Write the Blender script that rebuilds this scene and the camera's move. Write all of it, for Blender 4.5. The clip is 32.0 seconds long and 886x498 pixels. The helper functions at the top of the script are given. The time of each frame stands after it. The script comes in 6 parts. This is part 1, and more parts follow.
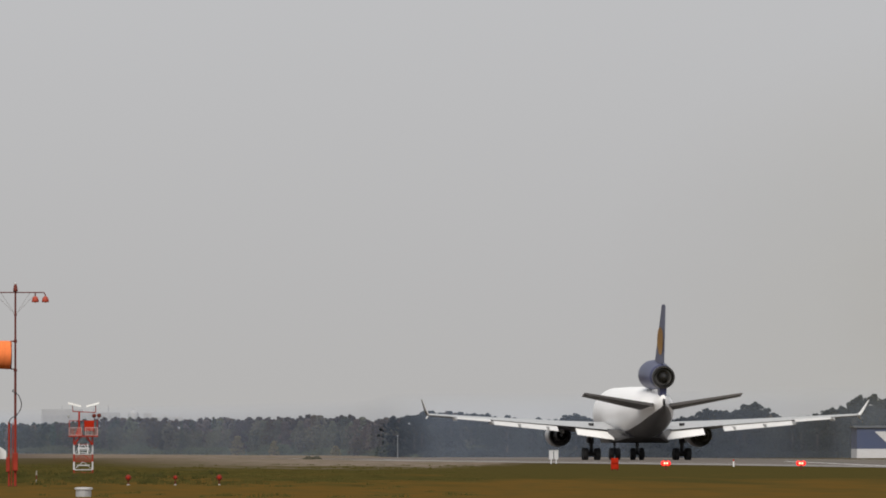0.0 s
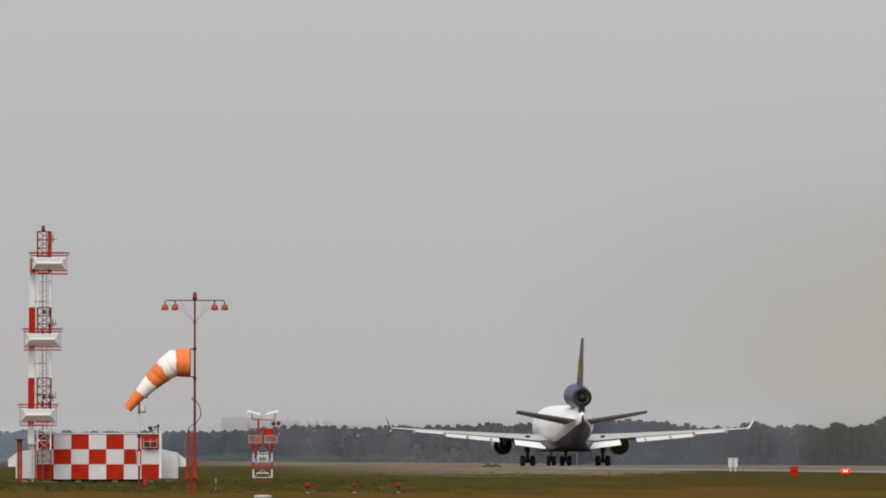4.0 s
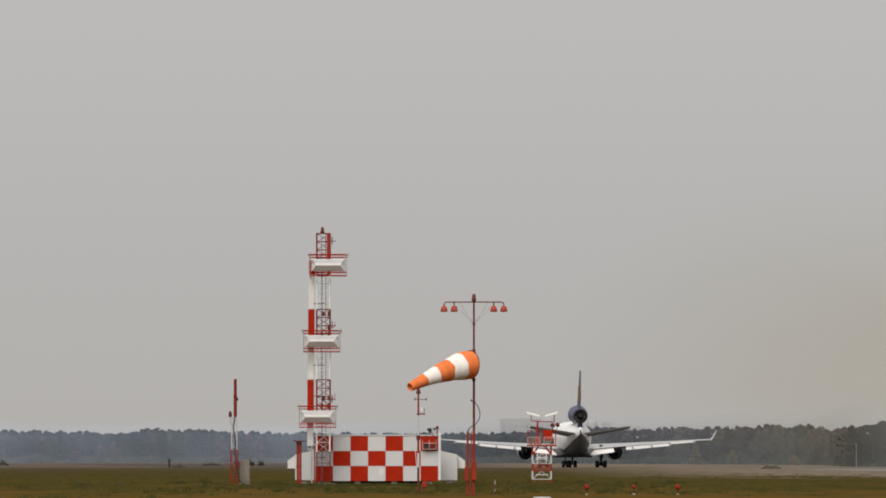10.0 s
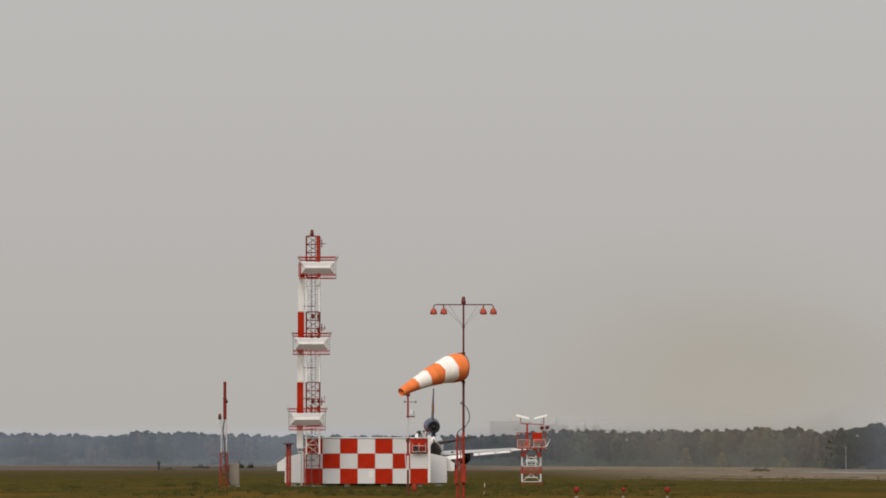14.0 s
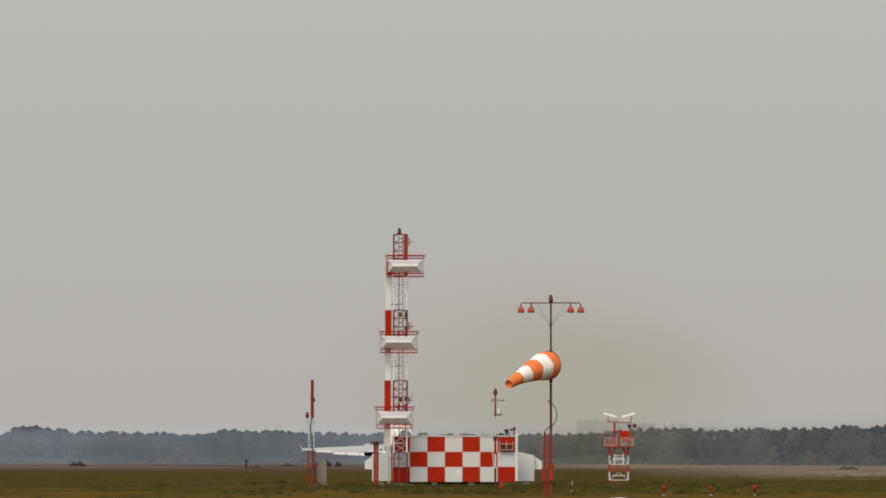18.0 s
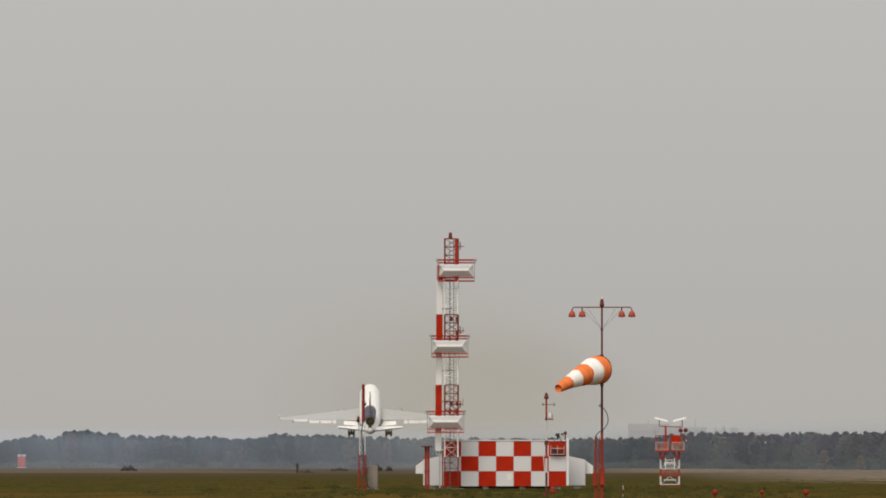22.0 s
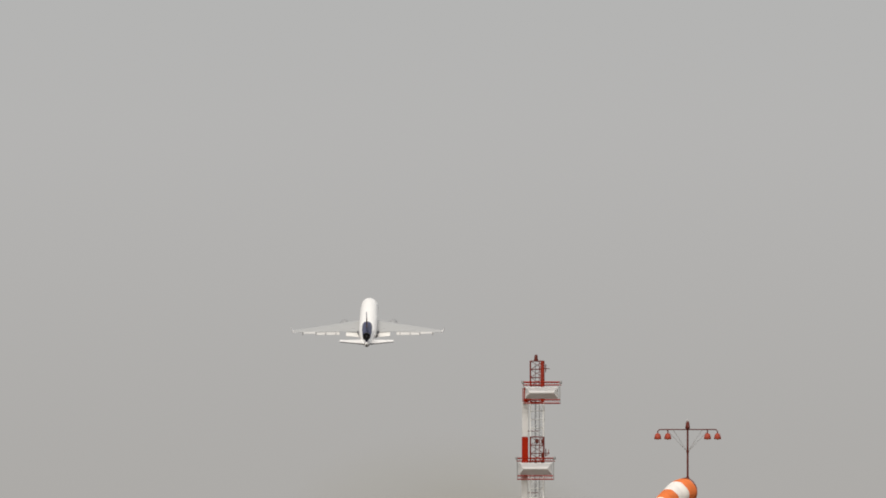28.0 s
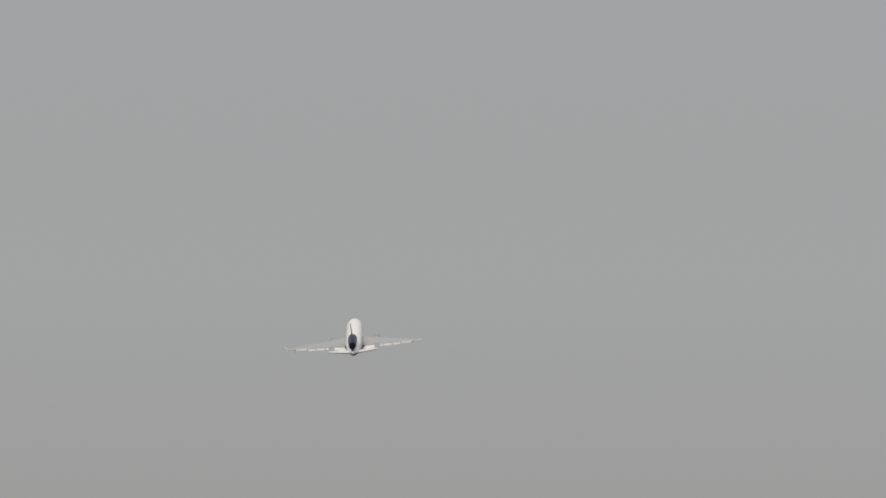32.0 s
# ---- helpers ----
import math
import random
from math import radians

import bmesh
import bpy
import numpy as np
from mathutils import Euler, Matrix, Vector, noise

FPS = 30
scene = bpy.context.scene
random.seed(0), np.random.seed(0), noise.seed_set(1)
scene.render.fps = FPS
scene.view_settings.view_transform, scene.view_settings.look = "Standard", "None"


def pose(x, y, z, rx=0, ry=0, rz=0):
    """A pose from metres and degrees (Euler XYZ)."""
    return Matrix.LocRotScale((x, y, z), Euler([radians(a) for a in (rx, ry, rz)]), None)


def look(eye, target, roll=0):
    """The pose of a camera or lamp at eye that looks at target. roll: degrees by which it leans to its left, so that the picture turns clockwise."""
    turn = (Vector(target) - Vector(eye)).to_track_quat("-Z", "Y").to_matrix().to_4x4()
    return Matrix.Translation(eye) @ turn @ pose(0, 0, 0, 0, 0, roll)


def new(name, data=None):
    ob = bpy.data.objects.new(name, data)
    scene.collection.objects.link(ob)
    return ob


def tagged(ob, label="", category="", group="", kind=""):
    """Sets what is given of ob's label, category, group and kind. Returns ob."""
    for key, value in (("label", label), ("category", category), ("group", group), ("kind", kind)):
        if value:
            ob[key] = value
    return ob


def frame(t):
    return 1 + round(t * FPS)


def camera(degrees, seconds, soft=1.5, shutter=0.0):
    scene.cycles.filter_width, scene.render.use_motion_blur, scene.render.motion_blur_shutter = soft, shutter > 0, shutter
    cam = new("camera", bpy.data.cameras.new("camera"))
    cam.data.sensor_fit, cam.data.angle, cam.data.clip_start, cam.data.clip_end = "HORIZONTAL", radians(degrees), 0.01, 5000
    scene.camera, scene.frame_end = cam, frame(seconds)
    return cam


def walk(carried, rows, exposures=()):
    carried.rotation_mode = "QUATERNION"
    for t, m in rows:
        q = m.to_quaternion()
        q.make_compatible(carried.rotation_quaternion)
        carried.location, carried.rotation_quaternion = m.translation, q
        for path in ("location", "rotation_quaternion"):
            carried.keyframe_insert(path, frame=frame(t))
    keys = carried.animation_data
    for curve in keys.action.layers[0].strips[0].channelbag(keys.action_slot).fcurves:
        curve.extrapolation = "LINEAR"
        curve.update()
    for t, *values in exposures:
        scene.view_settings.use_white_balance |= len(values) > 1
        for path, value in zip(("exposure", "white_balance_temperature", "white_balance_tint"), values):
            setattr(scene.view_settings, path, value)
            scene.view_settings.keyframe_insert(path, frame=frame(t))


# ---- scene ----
EYE = 1.8          # height of the tripod head over the grass
LENS = 5.151       # long telephoto

cam = camera(LENS, 32.0, soft=1.8)
walk(cam, [
    (0.0, pose(0, 0, EYE, 91.1380, 0, -2.6709)),
    (0.5, pose(0, 0, EYE, 91.1370, 0, -2.5151)),
    (1.0, pose(0, 0, EYE, 91.1395, 0, -2.4196)),
    (1.5, pose(0, 0, EYE, 91.1460, 0, -2.3694)),
    (2.0, pose(0, 0, EYE, 91.1600, 0, -2.2840)),
    (2.5, pose(0, 0, EYE, 91.1700, 0, -2.1984)),
    (3.0, pose(0, 0, EYE, 91.1800, 0, -2.0224)),
    (3.5, pose(0, 0, EYE, 91.1810, 0, -1.7762)),
    (5.5, pose(0, 0, EYE, 91.1878, 0, -1.2834)),
    (6.0, pose(0, 0, EYE, 91.1829, 0, -0.9966)),
    (6.5, pose(0, 0, EYE, 91.1928, 0, -0.8104)),
    (7.0, pose(0, 0, EYE, 91.2079, 0, -0.6643)),
    (7.5, pose(0, 0, EYE, 91.2181, 0, -0.5637)),
    (8.0, pose(0, 0, EYE, 91.2181, 0, -0.3070)),
    (8.5, pose(0, 0, EYE, 91.2128, 0, -0.1284)),
    (9.0, pose(0, 0, EYE, 91.2029, 0, 0.0000)),
    (9.5, pose(0, 0, EYE, 91.1931, 0, 0.0102)),
    (10.0, pose(0, 0, EYE, 91.1929, 0, -0.0049)),
    (10.5, pose(0, 0, EYE, 91.1980, 0, 0.0000)),
    (11.0, pose(0, 0, EYE, 91.1980, 0, 0.0151)),
    (11.5, pose(0, 0, EYE, 91.2029, 0, 0.0253)),
    (12.0, pose(0, 0, EYE, 91.1980, 0, 0.0276)),
    (12.5, pose(0, 0, EYE, 91.2029, 0, 0.0076)),
    (13.0, pose(0, 0, EYE, 91.2079, 0, -0.0102)),
    (13.5, pose(0, 0, EYE, 91.2079, 0, -0.0302)),
    (14.0, pose(0, 0, EYE, 91.2079, 0, -0.0654)),
    (14.5, pose(0, 0, EYE, 91.2128, 0, -0.1410)),
    (16.5, pose(0, 0, EYE, 91.1931, 0, 0.2416)),
    (17.0, pose(0, 0, EYE, 91.1878, 0, 0.3221)),
    (17.5, pose(0, 0, EYE, 91.1878, 0, 0.3974)),
    (18.0, pose(0, 0, EYE, 91.1980, 0, 0.4428)),
    (18.5, pose(0, 0, EYE, 91.2029, 0, 0.4681)),
    (19.0, pose(0, 0, EYE, 91.2079, 0, 0.5434)),
    (19.5, pose(0, 0, EYE, 91.2029, 0, 0.6443)),
    (20.0, pose(0, 0, EYE, 91.1980, 0, 0.7248)),
    (20.5, pose(0, 0, EYE, 91.2079, 0, 0.7448)),
    (21.0, pose(0, 0, EYE, 91.2029, 0, 0.7452)),
    (21.5, pose(0, 0, EYE, 91.2131, 0, 0.7448)),
    (22.0, pose(0, 0, EYE, 91.2233, 0, 0.7399)),
    (22.5, pose(0, 0, EYE, 91.2581, 0, 0.8457)),
    (23.0, pose(0, 0, EYE, 91.3639, 0, 1.0570)),
    (23.5, pose(0, 0, EYE, 91.5098, 0, 1.1374)),
    (24.0, pose(0, 0, EYE, 91.5853, 0, 1.1374)),
    (24.5, pose(0, 0, EYE, 91.6004, 0, 1.1323)),
    (25.0, pose(0, 0, EYE, 91.5955, 0, 1.1474)),
    (25.5, pose(0, 0, EYE, 91.6054, 0, 1.1523)),
    (27.5, pose(0, 0, EYE, 91.8819, 0, 1.2356)),
    (28.0, pose(0, 0, EYE, 91.9348, 0, 1.2381)),
    (28.5, pose(0, 0, EYE, 92.0277, 0, 1.2430)),
    (29.0, pose(0, 0, EYE, 92.1485, 0, 1.2455)),
    (29.5, pose(0, 0, EYE, 92.2138, 0, 1.3160)),
    (30.0, pose(0, 0, EYE, 92.2716, 0, 1.3989)),
    (30.5, pose(0, 0, EYE, 92.3595, 0, 1.4543)),
    (31.0, pose(0, 0, EYE, 92.5151, 0, 1.4503)),
    (31.5, pose(0, 0, EYE, 92.6725, 0, 1.4240)),
    (32.0, pose(0, 0, EYE, 92.8365, 0, 1.3945)),
], exposures=[
    (0.0, 0.085, 6380, 11), (6.0, 0.065, 6450, 11), (13.0, 0.015, 6670, 11), (20.0, 0.01, 6710, 10), (25.5, 0.02, 6620, 10),
    (28.0, -0.09, 6580, 10), (30.0, -0.1, 6450, 10), (31.0, -0.30, 6440, 10), (32.0, -0.42, 6420, 9),
])

# ---------------------------------------------------------------- light
SUN_EL, SUN_AZ = 43.0, 192.0      # degrees; azimuth clockwise from +Y: from behind the tripod, to its left

world = bpy.data.worlds.new("hazy_sky")
scene.world = world
world.use_nodes = True
wn, wl = world.node_tree.nodes, world.node_tree.links
wn.clear()
w_out = wn.new("ShaderNodeOutputWorld")
w_bg = wn.new("ShaderNodeBackground")
w_sky = wn.new("ShaderNodeTexSky")
w_sky.sky_type = 'NISHITA'
w_sky.sun_disc = False
w_sky.sun_elevation = radians(SUN_EL)
w_sky.sun_rotation = radians(SUN_AZ)
w_sky.dust_density = 6.0
w_sky.air_density = 1.2
w_dim = wn.new("ShaderNodeMix")
w_dim.data_type = 'RGBA'
w_dim.blend_type = 'MULTIPLY'
w_dim.inputs[0].default_value = 1.0
w_dim.inputs[7].default_value = (0.08, 0.08, 0.08, 1)
wl.new(w_sky.outputs[0], w_dim.inputs[6])
w_tc = wn.new("ShaderNodeTexCoord")
w_sep = wn.new("ShaderNodeSeparateXYZ")
wl.new(w_tc.outputs["Generated"], w_sep.inputs[0])
w_ramp = wn.new("ShaderNodeValToRGB")      # haze layer: warm and bright low down, cooler higher up
w_ramp.color_ramp.elements[0].position = 0.0
w_ramp.color_ramp.elements[0].color = (0.462, 0.451, 0.431, 1)
w_ramp.color_ramp.elements[1].position = 0.09
w_ramp.color_ramp.elements[1].color = (0.500, 0.515, 0.520, 1)
for pos, col in ((0.015, (0.474, 0.467, 0.456, 1)), (0.045, (0.515, 0.514, 0.512, 1)), (0.5, (0.55, 0.57, 0.60, 1))):
    el = w_ramp.color_ramp.elements.new(pos)
    el.color = col
wl.new(w_sep.outputs[2], w_ramp.inputs[0])
w_mix = wn.new("ShaderNodeMix")
w_mix.data_type = 'RGBA'
w_mix.inputs[0].default_value = 0.93
wl.new(w_dim.outputs[2], w_mix.inputs[6])
wl.new(w_ramp.outputs[0], w_mix.inputs[7])
wl.new(w_mix.outputs[2], w_bg.inputs[0])
w_bg.inputs[1].default_value = 1.0
wl.new(w_bg.outputs[0], w_out.inputs[0])

sun = new("sun", bpy.data.lights.new("sun", 'SUN'))
sun.data.energy = 3.1
sun.data.angle = radians(38.0)
sun.data.color = (1.0, 0.94, 0.84)
_a, _e = radians(SUN_AZ), radians(SUN_EL)
sun.matrix_world = look((0, 0, 60), (0 - math.sin(_a) * math.cos(_e), 0 - math.cos(_a) * math.cos(_e), 60 - math.sin(_e)))


# ---------------------------------------------------------------- materials
def paint(name, color, rough=0.5, metal=0.0, wear=0.18, scale=3.0, fine=40.0, bump=0.02, rand=0.0, dirt=None, thin=0.0, gloss=0.3, hue=0.0):
    """Paint, cloth, leaf or stone with stains at two scales, light relief and a little difference from piece to piece."""
    m = bpy.data.materials.new(name)
    m.use_nodes = True
    n, l = m.node_tree.nodes, m.node_tree.links
    b = n["Principled BSDF"]
    b.inputs["Roughness"].default_value = rough
    b.inputs["Metallic"].default_value = metal
    b.inputs["Specular IOR Level"].default_value = gloss
    tc = n.new("ShaderNodeTexCoord")
    big, small = n.new("ShaderNodeTexNoise"), n.new("ShaderNodeTexNoise")
    big.inputs["Scale"].default_value, small.inputs["Scale"].default_value = scale, fine
    big.inputs["Detail"].default_value, small.inputs["Detail"].default_value = 4, 3
    l.new(tc.outputs["Object"], big.inputs["Vector"])
    l.new(tc.outputs["Object"], small.inputs["Vector"])
    mul = n.new("ShaderNodeMath")
    mul.operation = 'MULTIPLY_ADD'
    mul.inputs[1].default_value = 0.35
    l.new(small.outputs[0], mul.inputs[0])
    l.new(big.outputs[0], mul.inputs[2])
    ramp = n.new("ShaderNodeMapRange")
    ramp.inputs[1].default_value, ramp.inputs[2].default_value = 0.45, 0.95
    ramp.inputs[3].default_value, ramp.inputs[4].default_value = 0.0, 1.0
    l.new(mul.outputs[0], ramp.inputs[0])
    mix = n.new("ShaderNodeMix")
    mix.data_type = 'RGBA'
    d = dirt or tuple(c * (1 - wear * 2) for c in color)
    mix.inputs[6].default_value = (*color, 1)
    mix.inputs[7].default_value = (*d, 1)
    if dirt:
        fac = n.new("ShaderNodeMath")
        fac.operation = 'MULTIPLY'
        fac.inputs[1].default_value = min(1.0, wear * 4)
        l.new(ramp.outputs[0], fac.inputs[0])
        l.new(fac.outputs[0], mix.inputs[0])
    else:
        l.new(ramp.outputs[0], mix.inputs[0])
    out = mix.outputs[2]
    if rand:
        oi = n.new("ShaderNodeObjectInfo")
        hsv = n.new("ShaderNodeHueSaturation")
        mr = n.new("ShaderNodeMapRange")
        mr.inputs[3].default_value, mr.inputs[4].default_value = 1 - rand, 1 + rand
        l.new(oi.outputs["Random"], mr.inputs[0])
        l.new(mr.outputs[0], hsv.inputs["Value"])
        if hue:                             # some trees are browner, some bluer
            far = n.new("ShaderNodeMath")
            far.operation = 'MULTIPLY'
            far.inputs[1].default_value = 17.0
            frac = n.new("ShaderNodeMath")
            frac.operation = 'FRACT'
            tone = n.new("ShaderNodeMapRange")
            tone.inputs[3].default_value, tone.inputs[4].default_value = 0.5 - hue, 0.5 + hue
            l.new(oi.outputs["Random"], far.inputs[0])
            l.new(far.outputs[0], frac.inputs[0])
            l.new(frac.outputs[0], tone.inputs[0])
            l.new(tone.outputs[0], hsv.inputs["Hue"])
        l.new(out, hsv.inputs["Color"])
        out = hsv.outputs[0]
    l.new(out, b.inputs["Base Color"])
    if thin:                                # cloth and leaves let light through
        tr, mx = n.new("ShaderNodeBsdfTranslucent"), n.new("ShaderNodeMixShader")
        mx.inputs[0].default_value = thin
        l.new(out, tr.inputs[0])
        l.new(b.outputs[0], mx.inputs[1])
        l.new(tr.outputs[0], mx.inputs[2])
        l.new(mx.outputs[0], n["Material Output"].inputs[0])
    if bump:
        bp = n.new("ShaderNodeBump")
        bp.inputs["Strength"].default_value = 0.4
        bp.inputs["Distance"].default_value = bump
        l.new(small.outputs[0], bp.inputs["Height"])
        l.new(bp.outputs[0], b.inputs["Normal"])
    return m


RED = paint("signal_red_paint", (0.360, 0.020, 0.006), 0.7, wear=0.16, scale=1.3, fine=22, bump=0.006, rand=0.06, gloss=0.05)
RUST = paint("rusty_red_paint", (0.130, 0.026, 0.018), 0.65, wear=0.2, scale=2.0, fine=30, bump=0.006, gloss=0.2)
WHITE = paint("white_paint", (0.485, 0.485, 0.497), 0.5, wear=0.06, scale=0.9, fine=16, bump=0.006, rand=0.04, dirt=(0.38, 0.37, 0.36))
CREAM = paint("weathered_white_metal", (0.60, 0.597, 0.60), 0.5, wear=0.1, scale=1.1, fine=18, bump=0.006, dirt=(0.44, 0.42, 0.40))
LATTICE = paint("white_lattice_paint", (0.80, 0.80, 0.79), 0.6, wear=0.08, scale=2.0, fine=20, bump=0.004, dirt=(0.55, 0.53, 0.50), gloss=0.15)
LAMP_RED = paint("faded_lamp_enamel", (0.36, 0.060, 0.034), 0.55, wear=0.15, scale=4, fine=30, bump=0.004, gloss=0.2)
DULL_RED = paint("dull_red_lattice_paint", (0.27, 0.030, 0.016), 0.6, wear=0.16, scale=1.6, fine=24, bump=0.004, gloss=0.15)
STEEL = paint("galvanised_steel", (0.42, 0.42, 0.42), 0.5, metal=0.3, wear=0.15, scale=2.5, fine=30, bump=0.003)
DARK = paint("dark_rubber_and_plastic", (0.028, 0.028, 0.030), 0.7, wear=0.15, scale=4, fine=40, bump=0.004)
BEIGE = paint("dirty_beige_cabinet_paint", (0.200, 0.172, 0.145), 0.7, wear=0.12, scale=1.4, fine=20, bump=0.004)
CONCRETE = paint("weathered_concrete", (0.33, 0.31, 0.28), 0.9, wear=0.14, scale=1.4, fine=26, bump=0.01)
ORANGE = paint("orange_sailcloth", (0.80, 0.208, 0.064), 0.85, wear=0.12, scale=2.2, fine=18, bump=0.02, rand=0.04, thin=0.06, gloss=0.1)
SAIL = paint("white_sailcloth", (0.85, 0.82, 0.79), 0.85, wear=0.06, scale=2.2, fine=18, bump=0.02, rand=0.03, dirt=(0.62, 0.56, 0.50), thin=0.11, gloss=0.1)
HULL = paint("glossy_white_aircraft_paint", (0.88, 0.865, 0.85), 0.35, wear=0.04, scale=0.35, fine=4, bump=0.0, dirt=(0.68, 0.66, 0.63))
# grey underside paint, darkened further so that it carries the underside's shade
SHADED_GREY = paint("shaded_grey_underside_paint", (0.085, 0.085, 0.092), 0.4, wear=0.12, scale=0.35, fine=4, bump=0.0, dirt=(0.05, 0.046, 0.044))
WING = paint("light_grey_wing_paint", (0.40, 0.403, 0.405), 0.45, wear=0.06, scale=0.5, fine=6, bump=0.0, dirt=(0.32, 0.316, 0.305))
NACELLE = paint("pale_nacelle_paint", (0.32, 0.32, 0.325), 0.4, wear=0.06, scale=0.5, fine=6, bump=0.0, dirt=(0.26, 0.255, 0.25))
FLAP = paint("pale_flap_paint", (0.78, 0.77, 0.75), 0.45, wear=0.07, scale=0.5, fine=6, bump=0.0, dirt=(0.52, 0.50, 0.47))
FAIRING = paint("grey_fairing_paint", (0.27, 0.265, 0.26), 0.5, wear=0.1, scale=0.5, fine=6, bump=0.0)
FLAP_GREY = paint("light_flap_paint", (0.62, 0.61, 0.60), 0.45, wear=0.07, scale=0.5, fine=6, bump=0.0, dirt=(0.38, 0.37, 0.36))
SLATE = paint("dark_grey_shade_and_winglet_paint", (0.085, 0.08, 0.08), 0.5, wear=0.1, scale=0.5, fine=6, bump=0.0)
NAVY = paint("navy_blue_tail_paint", (0.052, 0.058, 0.120), 0.4, wear=0.1, scale=0.4, fine=6, bump=0.0)
YELLOW = paint("golden_yellow_paint", (0.54, 0.28, 0.06), 0.45, wear=0.12, scale=0.6, fine=8, bump=0.0)
SOOT = paint("sooty_engine_metal", (0.035, 0.034, 0.036), 0.45, metal=0.5, wear=0.2, scale=1.5, fine=12, bump=0.0)
NOZZLE = paint("bare_engine_metal", (0.10, 0.098, 0.10), 0.45, metal=0.5, wear=0.15, scale=1.5, fine=12, bump=0.0)
BARK = paint("grey_brown_bark", (0.060, 0.050, 0.042), 0.95, wear=0.2, scale=1.2, fine=14, bump=0.03)
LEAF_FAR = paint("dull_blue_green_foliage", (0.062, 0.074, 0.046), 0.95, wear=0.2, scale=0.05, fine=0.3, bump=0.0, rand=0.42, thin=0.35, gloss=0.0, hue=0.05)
# brownish leaf colour, lightened in place of thicker haze over the middle wood
LEAF_MID = paint("haze_lightened_foliage", (0.132, 0.118, 0.084), 0.95, wear=0.2, scale=0.05, fine=0.3, bump=0.0, rand=0.45, thin=0.35, gloss=0.0, hue=0.08)
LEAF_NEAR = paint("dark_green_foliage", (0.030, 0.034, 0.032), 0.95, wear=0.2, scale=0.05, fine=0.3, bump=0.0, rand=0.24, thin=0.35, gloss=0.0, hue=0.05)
LEAF_GOLD = paint("yellowing_foliage", (0.27, 0.22, 0.10), 0.95, wear=0.2, scale=0.1, fine=0.6, bump=0.0, rand=0.15, thin=0.4, gloss=0.0)
LEAF_BROWN = paint("browning_foliage", (0.125, 0.092, 0.055), 0.95, wear=0.2, scale=0.1, fine=0.6, bump=0.0, rand=0.2, thin=0.35, gloss=0.0)
LEAF_SHRUB = paint("dark_scrub_foliage", (0.040, 0.042, 0.028), 0.95, wear=0.2, scale=0.6, fine=4, bump=0.0, rand=0.2)
# wall and window tones held near the sky's, with distance haze painted in
HALL = paint("hazed_facade", (0.335, 0.342, 0.353), 0.8, wear=0.05, scale=0.12, fine=1.2, bump=0.0)
HALL_PALE = paint("hazed_whitish_paint", (0.345, 0.347, 0.352), 0.8, wear=0.05, scale=0.12, fine=1.2, bump=0.0)
HALL_GLASS = paint("hazed_window_glass", (0.31, 0.316, 0.33), 0.4, wear=0.05, scale=0.3, fine=2, bump=0.0)
BLUE = paint("blue_hangar_cladding", (0.042, 0.058, 0.120), 0.6, wear=0.15, scale=0.15, fine=1.5, bump=0.0, dirt=(0.075, 0.09, 0.14))
TIN = paint("dark_tin_roof", (0.045, 0.050, 0.060), 0.6, wear=0.15, scale=0.3, fine=2, bump=0.0)
ASPHALT = paint("worn_runway_concrete", (0.160, 0.142, 0.128), 0.95, wear=0.12, scale=0.06, fine=0.6, bump=0.01, gloss=0.0)
OLD_ASPHALT = paint("dark_old_runway_asphalt", (0.092, 0.078, 0.066), 0.95, wear=0.12, scale=0.06, fine=0.6, bump=0.01, gloss=0.0)
PALE_STRIP = paint("pale_strip_surface", (0.27, 0.25, 0.235), 0.9, wear=0.14, scale=0.06, fine=0.6, bump=0.01, gloss=0.1)
# a white mast's paint, greyed to put the shimmer of the distance into it
FAR_MAST = paint("distance_greyed_mast_paint", (0.20, 0.20, 0.20), 0.7, wear=0.1, scale=1.0, fine=8, bump=0.0)
LINE = paint("white_runway_marking", (0.42, 0.41, 0.39), 0.7, wear=0.1, scale=0.5, fine=5, bump=0.0)

LATTICE_RED = paint("weathered_red_lattice_paint", (0.200, 0.027, 0.018), 0.65, wear=0.2, scale=1.6, fine=24, bump=0.004, gloss=0.12)
LADDER_GREY = paint("dull_grey_ladder_paint", (0.25, 0.245, 0.24), 0.6, wear=0.15, scale=2.0, fine=24, bump=0.004, gloss=0.12)
GUARD = paint("faded_pinkish_paint", (0.50, 0.36, 0.33), 0.6, wear=0.15, scale=2.0, fine=20, bump=0.004, gloss=0.1)
BRIGHT_LINE = paint("fresh_white_marking", (0.74, 0.73, 0.71), 0.7, wear=0.08, scale=0.5, fine=5, bump=0.0)


def glow(name, color, strength):
    m = bpy.data.materials.new(name)
    m.use_nodes = True
    b = m.node_tree.nodes["Principled BSDF"]
    b.inputs["Base Color"].default_value = (*color, 1)
    b.inputs["Emission Color"].default_value = (*color, 1)
    b.inputs["Emission Strength"].default_value = strength
    return m


LIT_RED = glow("lit_red_lens", (1.0, 0.012, 0.008), 0.95)
LIT_CORE = glow("lit_red_filament", (1.0, 0.36, 0.22), 2.2)


